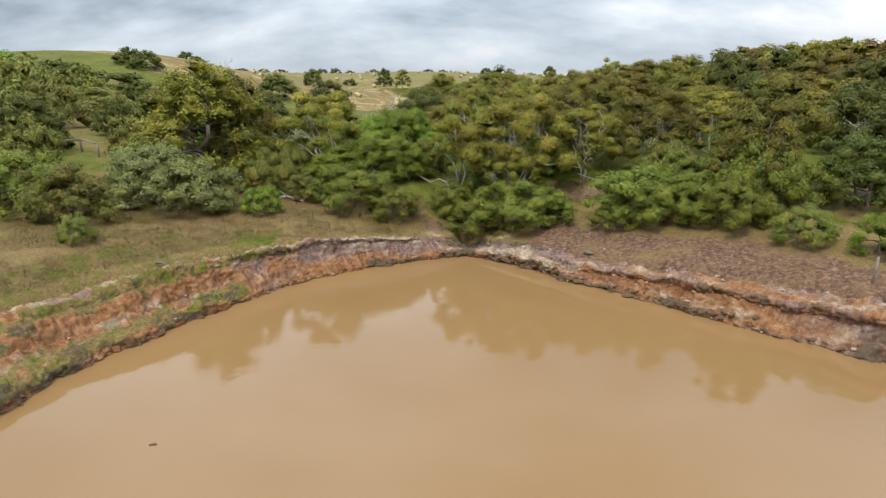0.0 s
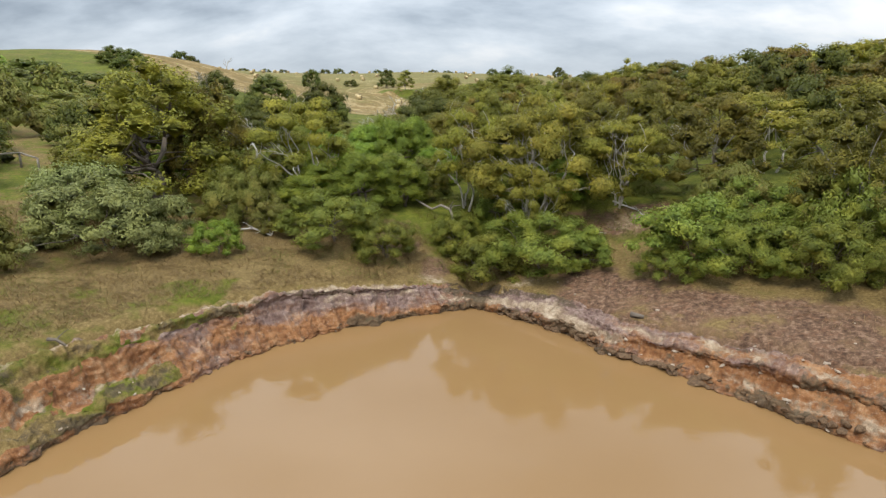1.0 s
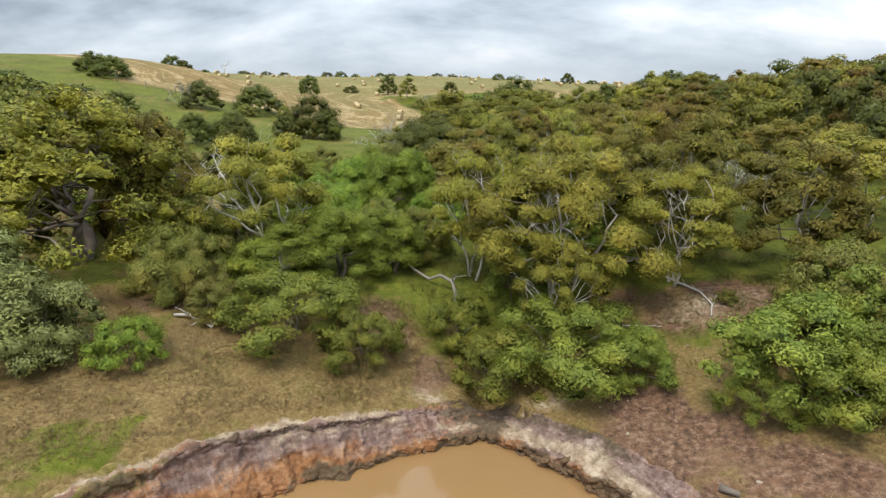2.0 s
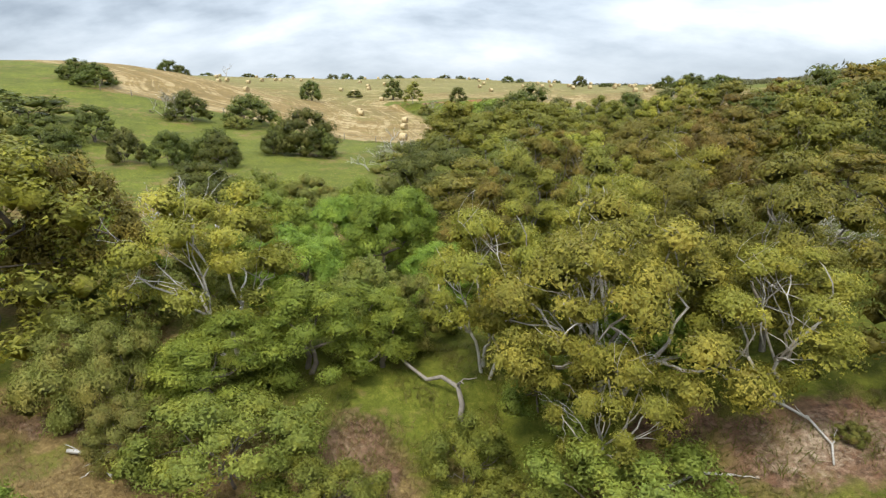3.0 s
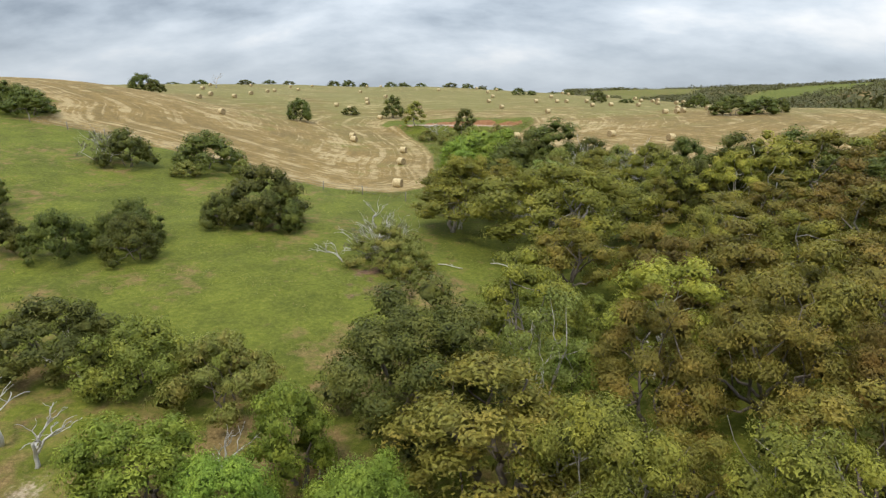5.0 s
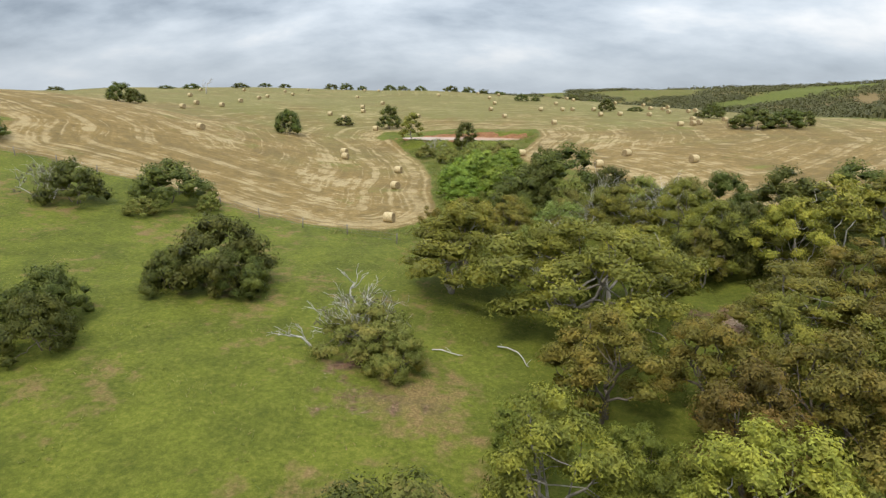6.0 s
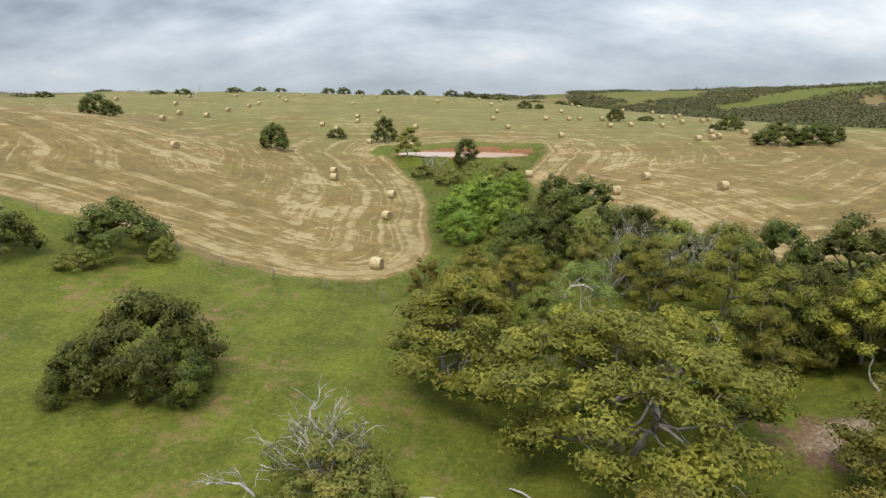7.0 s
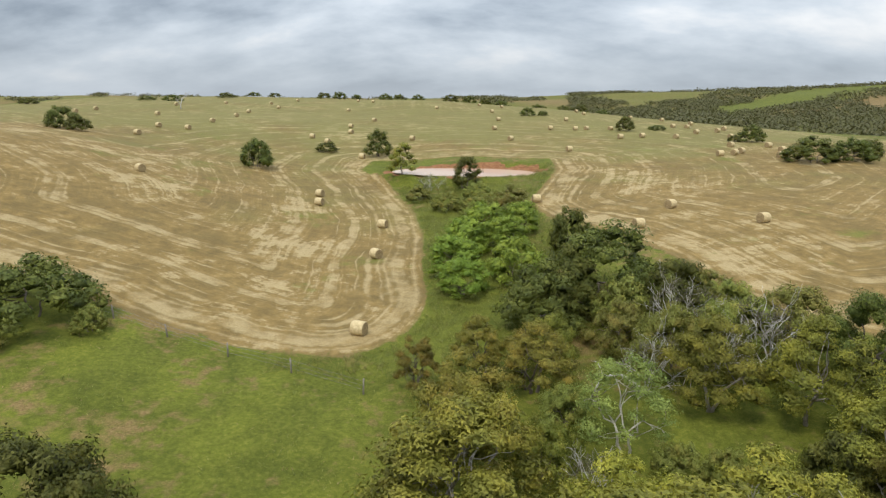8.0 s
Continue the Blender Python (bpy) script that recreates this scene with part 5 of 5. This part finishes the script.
dead_tree(-17.2, 51.2, 4.4, 3, (0.1, 0.0))
dead_tree(-14.4, 52.4, 3.6, 8, (0.3, -0.3))
dead_tree(-16.2, 53.2, 4.0, 15, (-0.3, 0.2))
dead_tree(-15.3, 51.4, 3.6, 21, (-0.5, -0.4))
dead_tree(-15.8, 57.0, 2.8, 33, (-0.6, -0.3))
dead_tree(-9.2, 72.8, 2.9, 35, (-0.9, -0.2))
dead_tree(-7.4, 74.6, 4.3, 37, (0.1, 0.2))
dead_tree(-88.2, 229.6, 7.2, 41, (0.1, 0.1), "bare dead tree on the ridge beside fallen branches")
dead_tree(-8.4, 52.4, 2.6, 47, (0.3, 0.0))
dead_tree(13.0, 96.6, 3.8, 52, (0.6, 0.1))
dead_tree(15.4, 97.4, 3.6, 57, (-0.4, 0.1))
dead_tree(10.4, 41.0, 2.6, 61, (0.8, -0.2))


def fallen_log(points, thick, label, material=DEADWOOD, twigs=0, seed=1):
    R = random.Random(seed)
    x0, y0 = points[0][0], points[0][1]
    z0 = ground_z(x0, y0)
    root = new("fallen_log")
    root.matrix_basis = pose(x0, y0, z0)
    line = [(px - x0, py - y0, ground_z(px, py) + up - z0) for px, py, up in points]
    n = len(line)
    part("stem", mesh_of("stem", *tube(line, [thick * (1 - 0.6 * i / n) for i in range(n)], 7), material), root)
    for _ in range(twigs):
        i = R.randrange(1, n)
        q = Vector(line[i]) + Vector((R.uniform(-1, 1), R.uniform(-1, 1), R.uniform(0.05, 0.5))) * thick * 12
        part("branch", mesh_of("branch", *tube(bent(line[i], q, R, 0.2, 4), [thick * 0.45, thick * 0.36, thick * 0.28, thick * 0.2, thick * 0.1], 4), material), root)
    return tagged(root, label, "log", "fallen wood")


fallen_log([(0.1, 36.3, 0.0), (0.15, 36.6, 0.35), (0.0, 36.9, 0.6), (-0.5, 37.2, 0.6), (-1.0, 37.5, 0.25), (-1.7, 38.0, 0.35), (-2.4, 38.6, 0.7)], 0.095, "thick grey crooked bough arching over green grass", TIMBER, 2, 3)
fallen_log([(8.3, 35.9, 0.3), (8.9, 35.5, 0.15), (9.3, 34.9, 0.1), (9.4, 34.0, 0.08), (9.2, 33.5, 0.05)], 0.045, "bleached fallen branch lying on bare soil", DEADWOOD, 5, 5)
fallen_log([(3.2, 35.8, 0.6), (3.5, 35.2, 0.3), (3.8, 34.7, 0.05)], 0.06, "thin pale fallen branch in grass", DEADWOOD, 1, 6)
fallen_log([(5.0, 33.6, 0.06), (6.2, 33.9, 0.06), (7.0, 33.7, 0.04)], 0.05, "thin pale fallen branch on leaf litter", DEADWOOD, 2, 7)
fallen_log([(-10.1, 33.5, 0.1), (-9.4, 33.3, 0.2), (-8.8, 32.9, 0.15), (-8.3, 32.6, 0.05)], 0.06, "bleached branch with grey twigs lying in dry grass", DEADWOOD, 9, 8)
fallen_log([(6.95, 26.55, 0.1), (7.35, 26.3, 0.08)], 0.10, "short dark log lying on the clay bank", BARK_DARK)
fallen_log([(0.2, 74.6, 0.1), (0.7, 74.2, 0.25), (1.2, 73.6, 0.3), (1.45, 73.0, 0.25), (1.6, 72.4, 0.15)], 0.04, "pale fallen branch in green grass", DEADWOOD, 3, 9)
fallen_log([(-3.2, 73.6, 0.06), (-2.7, 73.65, 0.12), (-2.2, 73.45, 0.16), (-1.6, 73.4, 0.1)], 0.035, "pale fallen branch beside the wood", DEADWOOD, 2, 10)
# dark log added to fill an unidentified dark hollow under the trees
fallen_log([(19.9, 28.0, 0.35), (20.6, 28.1, 0.45), (21.5, 27.9, 0.3)], 0.28, "dark log added for a dark hollow under trees", BARK_DARK, 1, 12)
fallen_log([(6.6, 92.0, 0.9), (5.6, 92.3, 1.5), (4.7, 92.2, 1.5), (4.2, 91.8, 0.8)], 0.09, "arching bleached bough between trees", DEADWOOD, 3, 13)

fallen_log([(-11.6, 21.8, 0.06), (-11.3, 21.75, 0.08), (-10.95, 21.8, 0.05)], 0.06, "short dark log lying in grass above the bank", BARK_DARK, 1, 14)

stick = new("floating_stick", mesh_of("floating_stick", *tube([(-6.72, 11.5, 0.01), (-6.6, 11.54, 0.025), (-6.52, 11.52, 0.0)], [0.02, 0.03, 0.015], 5), BARK_DARK))
tagged(stick, "small dark stick floating on muddy water", "stick")


# ---- hay bales ----
def bale_proto():
    root = new("hay_bale")
    r, half, n = 0.68 / UNIT, 0.62 / UNIT, 28
    prof = [(-half, r * 0.93), (-half + 0.04, r * 0.99), (-half * 0.4, r * 1.01), (half * 0.4, r * 1.0), (half - 0.04, r * 0.985), (half, r * 0.93)]
    R = random.Random(5)
    verts, faces = [], []
    for x, q in prof:
        for s in range(n):
            a = 6.28318 * s / n
            k = q * (1 + 0.012 * R.uniform(-1, 1)) * (0.965 if -2.2 < a - 6.283 < -0.9 else 1)
            verts.append((x, k * math.cos(a), r * 0.95 + k * math.sin(a)))
    for i in range(len(prof) - 1):
        for s in range(n):
            faces.append((i * n + s, i * n + (s + 1) % n, (i + 1) * n + (s + 1) % n, (i + 1) * n + s))
    part("wrap", mesh_of("wrap", verts, faces, WRAP), root, "pale net-wrapped straw")
    for sgn in (-1, 1):
        v, f = [], []
        for ring, (q, dx) in enumerate(((0.93, 0.0), (0.70, 0.02), (0.42, -0.01), (0.18, 0.015))):
            for s in range(n):
                a = 6.28318 * s / n
                v.append((sgn * (half + dx + 0.008 * R.uniform(-1, 1)), r * q * math.cos(a), r * 0.95 + r * q * math.sin(a)))
        for ring in range(3):
            for s in range(n):
                f.append((ring * n + s, ring * n + (s + 1) % n, (ring + 1) * n + (s + 1) % n, (ring + 1) * n + s))
        f.append(tuple(range(3 * n, 4 * n)))
        part("end_face", mesh_of("end_face", v, f, STRAW), root, "coarse darker straw spiral")
    return tagged(root, "round net-wrapped hay bale on mown stubble", "hay bale", "hay bales")


BALES_W = [(-99.1, 208.3), (-79.3, 201.3), (-66.5, 178.6), (-62.8, 165.0), (-61.5, 180.5), (-62.9, 194.6), (-65.0, 212.6), (-71.0, 235.4), (-43.6, 133.0), (-94.9, 239.7),
           (-38.1, 187.0), (-33.9, 183.4), (-33.9, 204.7), (-32.1, 196.6), (-47.7, 261.9), (-31.4, 221.3), (-17.4, 189.7), (-24.1, 170.2), (-23.9, 141.5), (-22.6, 136.6),
           (-13.1, 128.6), (-11.9, 117.9), (-9.8, 100.4), (-94.8, 194.5), (-91.0, 265.8), (-80.3, 279.8), (-72.1, 264.1), (-79.7, 309.0), (-54.8, 310.1), (-47.1, 301.9), (-18.6, 264.4)]
BALES_E = [(-4.8, 280.3), (-0.4, 251.2), (3.0, 273.7), (1.2, 226.2), (0.0, 205.6), (3.2, 188.7), (13.1, 206.5), (19.3, 227.8), (18.6, 204.9), (21.3, 206.0), (13.0, 171.7), (27.3, 266.2),
           (27.8, 253.3), (26.5, 204.6), (25.2, 187.4), (30.2, 190.2), (47.6, 239.6), (43.1, 213.5), (46.3, 213.1), (43.7, 198.5), (50.9, 224.9), (49.8, 203.0), (53.6, 209.4), (47.2, 188.5),
           (35.3, 161.4), (37.9, 162.4), (39.7, 164.3), (41.1, 172.5), (47.2, 171.8), (46.6, 165.5), (43.2, 158.4), (18.4, 128.6), (25.1, 121.7), (13.5, 122.0), (4.6, 135.9), (39.7, 243.7), (36.3, 187.8)]
bale = None
RB = random.Random(3)
for side, spots in ((-1, BALES_W), (1, BALES_E)):
    for x, y in spots:
        m = pose(x, y, ground_z(x, y) - 0.04, 0, 0, side * 24 + RB.uniform(-18, 18))
        if bale is None:
            bale = bale_proto()
            bale.matrix_basis = m
        else:
            copy_thing(bale, m)


# ---- fences and posts ----
def post_mesh(tall, r=0.06):
    return mesh_of("post", *tube([(0, 0, -0.3), (0.01, 0, tall * 0.5), (0.0, 0.01, tall - 0.02), (0, 0, tall)], [r, r * 0.97, r * 0.94, r * 0.7], 8), TIMBER)


POST = post_mesh(0.9, 0.05)
fence = tagged(new("fence"), "post and wire stock fence between pasture and hay field", "fence")
line = [(-7.9, 92.6), (-12.4, 94.2), (-16.7, 95.5), (-21.1, 96.8), (-25.0, 97.6), (-29.4, 98.6), (-33.8, 99.4), (-38.2, 100.0), (-42.6, 100.6), (-47, 100.8), (-51.5, 101.0)]
for x, y in line:
    p = part("post", POST, fence)
    p.matrix_basis = pose(x, y, ground_z(x, y), RB.uniform(-3, 3), RB.uniform(-3, 3))
for up in (0.28, 0.52, 0.78):
    part("wire", mesh_of("wire", *tube([(x, y, ground_z(x, y) + up) for x, y in line], [0.006] * len(line), 4), IRON), fence, "thin grey fencing wire")

for x, y, tall in ((16.1, 19.9, 1.0), (14.85, 24.7, 0.9)):
    p = new("fence_post", post_mesh(tall, 0.055))
    p.matrix_basis = pose(x, y, ground_z(x, y), 2, 3)
    tagged(p, "single weathered timber post in bare soil", "post", "old posts")

rail = tagged(new("post_and_rail"), "weathered timber rail on three posts in scrub", "fence")
corner = [(-28.1, 40.2), (-27.4, 42.3), (-25.6, 41.4)]
rail_post = post_mesh(0.95, 0.07)
for x, y in corner:
    part("post", rail_post, rail).matrix_basis = pose(x, y, ground_z(x, y))
for (ax, ay), (bx, by) in zip(corner, corner[1:]):
    part("rail", mesh_of("rail", *tube([(ax, ay, ground_z(ax, ay) + 0.97), ((ax + bx) / 2, (ay + by) / 2, (ground_z(ax, ay) + ground_z(bx, by)) / 2 + 0.96), (bx, by, ground_z(bx, by) + 0.97)], [0.055, 0.058, 0.052], 8), TIMBER), rail)


# ---- far woods, grass and stones ----
def far_woods():
    g = np.random.default_rng(21)
    n = 34000
    x, y = g.uniform(-900, 1000, n), g.uniform(110, 1500, n)
    r = np.hypot(x, y - 64)
    belt = ripple(x, y, 300, 6) + 0.45 * ripple(x, y, 110, 12)
    near = (x > 62) & (y > 128) & (r < 420)
    hill = (x > 0.13 * (y - 64)) & (x < 0.8 * (y - 64) + 40) & (y < 1350) & (r >= 420) & (belt > -0.75)
    keep = (near & (belt > -0.4)) | hill | ((r >= 330) & (y > 400) & (x <= 90) & (belt > 0.45))
    keep &= polygon_distance(x, y, np.array(HAY_W, float)) > 5
    keep &= ~((x < -100) & (y < 380))
    for outline, lush in FAR_FIELDS:
        keep &= polygon_distance(x, y, np.array(outline, float)) > 4
    keep &= (r < 900) | (g.random(n) < 0.55)
    x, y, r = x[keep], y[keep], r[keep]
    z = height(x, y)
    V, Nn = [], []
    for k in range(len(x)):
        close = r[k] < 420
        m = 90 if close else 46 if r[k] < 900 else 24
        u = g.normal(size=(m, 3))
        u /= np.linalg.norm(u, axis=1)[:, None]
        u[:, 2] = np.abs(u[:, 2])
        big = 1.0 if close else 1.5 if r[k] < 900 else 2.2
        R_, H_ = g.uniform(3.4, 6.4) * big, g.uniform(3.2, 5.6) * (1 + 0.25 * (big - 1))
        c = np.array([x[k], y[k], z[k] + 0.1 * H_]) + u * np.array([R_, R_, H_ * 0.9]) * g.uniform(0.55, 1.0, (m, 1))
        nrm = u + g.normal(size=(m, 3)) * 0.4
        nrm /= np.linalg.norm(nrm, axis=1)[:, None]
        ax = np.cross(nrm, g.normal(size=(m, 3)))
        ax /= np.linalg.norm(ax, axis=1)[:, None] + 1e-9
        bx = np.cross(nrm, ax)
        s = g.uniform(0.5, 1.1, (m, 1)) * (0.8 if close else 0.75 * big)
        quad = np.stack([c - ax * s, c - bx * s * 0.8 + ax * s * 0.6, c + bx * s * 0.8 + ax * s * 0.6], 1)
        inward = (np.cross(quad[:, 1] - quad[:, 0], quad[:, 2] - quad[:, 0]) * u).sum(1) < 0
        quad[inward] = quad[inward][:, ::-1]
        V.append(quad.reshape(-1, 3))
        Nn.append(np.repeat(u * 0.45 + np.array([0, 0, 0.8]), 3, axis=0))
    V = np.concatenate(V)
    Fc = np.arange(len(V)).reshape(-1, 3)
    me = bpy.data.meshes.new("far_woods")
    me.vertices.add(len(V))
    me.vertices.foreach_set("co", V.ravel())
    me.loops.add(len(V))
    me.loops.foreach_set("vertex_index", Fc.ravel())
    me.polygons.add(len(Fc))
    me.polygons.foreach_set("loop_start", np.arange(0, len(V), 3))
    me.polygons.foreach_set("use_smooth", np.ones(len(Fc), bool))
    me.update()
    Nn = np.concatenate(Nn)
    me.normals_split_custom_set_from_vertices((Nn / np.linalg.norm(Nn, axis=1)[:, None]).tolist())
    me.materials.append(FAR_LEAF)
    tagged(new("far_woods", me), "dark bushland covering distant hills and valley", "woods", "", "stuff")


far_woods()


def grass(name, label, material, x, y, tall, blades=5, spread=0.16):
    """Tufts of bent blades at the given places."""
    g = np.random.default_rng(len(x))
    z = height(x, y)
    n = len(x) * blades
    bx, by, bz = np.repeat(x, blades) + g.normal(0, spread, n), np.repeat(y, blades) + g.normal(0, spread, n), np.repeat(z, blades) - 0.04
    a, h = g.uniform(0, 6.283, n), tall * g.uniform(0.5, 1.3, n)
    w = 0.008 + 0.009 * g.random(n) + 0.010 * (y.mean() > 45)
    dx, dy = np.cos(a), np.sin(a)
    lean = g.uniform(0.7, 2.2, n) * h
    V = np.stack([np.stack([bx - dy * w, by + dx * w, bz], -1), np.stack([bx + dy * w, by - dx * w, bz], -1),
                  np.stack([bx + dx * lean, by + dy * lean, bz + h], -1)], 1).reshape(-1, 3)
    Fc = np.arange(len(V)).reshape(-1, 3)
    T = V.reshape(-1, 3, 3)
    down = np.cross(T[:, 1] - T[:, 0], T[:, 2] - T[:, 0])[:, 2] < 0
    Fc[down] = Fc[down][:, ::-1]
    me = bpy.data.meshes.new(name)
    me.vertices.add(len(V))
    me.vertices.foreach_set("co", V.ravel())
    me.loops.add(len(V))
    me.loops.foreach_set("vertex_index", Fc.ravel())
    me.polygons.add(len(Fc))
    me.polygons.foreach_set("loop_start", np.arange(0, len(V), 3))
    me.polygons.foreach_set("use_smooth", np.ones(len(Fc), bool))
    me.update()
    me.normals_split_custom_set_from_vertices([(0.0, 0.0, 1.0)] * len(V))
    me.materials.append(material)
    return tagged(new(name, me), label, "grass", "", "stuff")


G = np.random.default_rng(99)


def spots(n, x0, x1, y0, y1, test):
    x, y = G.uniform(x0, x1, n), G.uniform(y0, y1, n)
    k = test(x, y)
    return x[k], y[k]


def beyond_rim(x, y):
    return shore(x, y) - np.where(y > 8, np.interp(x, RIM_X, RIM_W), 2)


grass("dry_grass", "dry straw-coloured meadow grass above the pond bank", DRY_BLADE, *spots(32000, -26, -1, 12, 36, lambda x, y: (beyond_rim(x, y) > 0.25) & (grainy(x / 1.6, y / 1.6) > -0.35)), 0.15)
grass("green_grass", "green grass fringe on the pond bank", GREEN_BLADE, *spots(26000, -26, 0, 10, 36, lambda x, y: (beyond_rim(x, y) > 0.2) & (grainy(x / 1.9 + 7, y / 1.9) > 0.34 - 0.45 * smooth(-8, -12, x) * (beyond_rim(x, y) < 1.5))), 0.12)
grass("dry_grass", "sparse dry grass on bare soil", DRY_BLADE, *spots(6000, 4, 26, 16, 34, lambda x, y: (beyond_rim(x, y) > 0.4) & (ripple(x, y, 2.5, 5) > 0.1)), 0.10)
grass("green_grass", "lush green grass under the trees", GREEN_BLADE, *spots(9000, -6, 14, 31, 42, lambda x, y: (ripple(x, y, 3, 1) > 0.0) & (beyond_rim(x, y) > 1.0)), 0.2)
grass("green_grass", "green pasture tussocks on the slope", GREEN_BLADE, *spots(5000, -42, 4, 56, 97, lambda x, y: (ripple(x, y, 6, 3) > 0.05)), 0.12, 4, 0.2)
grass("dry_grass", "scattered dry tussocks in green pasture", DRY_BLADE, *spots(2500, -42, 4, 46, 97, lambda x, y: (ripple(x, y, 9, 6) > 0.35)), 0.12, 4, 0.2)
grass("green_grass", "tall green grass in the gully", GREEN_BLADE, *spots(9000, -14, 9, 94, 160, lambda x, y: (polygon_distance(x, y, np.array(HAY_W, float)) > 0.3)), 0.35, 4, 0.25)


def stone_mesh(seed, material):
    bm = bmesh.new()
    bmesh.ops.create_icosphere(bm, subdivisions=1, radius=1.0)
    R = random.Random(seed)
    for v in bm.verts:
        v.co *= R.uniform(0.62, 1.2)
        v.co.z *= 0.62
    me = bpy.data.meshes.new("stone")
    bm.to_mesh(me)
    bm.free()
    me.materials.append(material)
    return me


STONES = [stone_mesh(k, STONE) for k in range(5)]
CLODS = [stone_mesh(k + 9, CLOD) for k in range(5)]
RS = random.Random(77)


def lay_on_bank(count, lo, hi, row_lo, row_hi, meshes, sizes, name):
    """Stones or clods on the face of the bank, between two places along it and two heights."""
    cols = np.nonzero((BANK_PLACE > lo) & (BANK_PLACE < hi) & (np.arange(len(BANK_PLACE)) < len(BANK_PLACE) - 8))[0]
    for i in range(count):
        p = BANK_POINTS[RS.randint(row_lo, row_hi), RS.choice(cols)]
        q = RS.choice(sizes)
        ob = part(name, meshes[i % 5], pond_bank)
        ob.matrix_basis = pose(p[0], p[1], max(p[2], 0.0) + q * 0.12, RS.uniform(-25, 25), RS.uniform(-25, 25), RS.uniform(0, 360)) @ Matrix.Diagonal((q * RS.uniform(0.8, 1.5), q, q * RS.uniform(0.7, 1.1), 1))


lay_on_bank(90, 3.5, 15.5, 6, 20, CLODS, (0.05, 0.07, 0.09, 0.12, 0.17), "clod")
lay_on_bank(46, 2.4, 8.5, 5, 12, CLODS, (0.12, 0.16, 0.20, 0.25), "clod")
lay_on_bank(40, -12, 3, 6, 16, CLODS, (0.04, 0.06, 0.08, 0.11), "clod")
lay_on_bank(55, 6.0, 15.5, 8, 40, STONES, (0.03, 0.04, 0.05, 0.07, 0.10), "stone")
lay_on_bank(22, 9.0, 15.5, 57, 62, STONES, (0.03, 0.05, 0.07, 0.09), "stone")
lay_on_bank(24, -12, 4, 8, 40, STONES, (0.03, 0.04, 0.06), "stone")
for i in range(70):
    x, y = RS.uniform(4, 16), RS.uniform(20, 35)
    if float(beyond_rim(np.array([x]), np.array([y]))[0]) > 0.3:
        q = RS.choice((0.03, 0.04, 0.05, 0.07))
        ob = part("stone", (STONES + CLODS)[i % 10], ground)
        ob.matrix_basis = pose(x, y, ground_z(x, y) + q * 0.1, RS.uniform(-20, 20), 0, RS.uniform(0, 360)) @ Matrix.Diagonal((q * 1.3, q, q, 1))


# ---- from the plan's units to metres ----
for ob in scene.objects:
    if ob.parent is None and ob.type in ('MESH', 'EMPTY'):
        ob.matrix_basis = Matrix.Scale(UNIT, 4) @ ob.matrix_basis
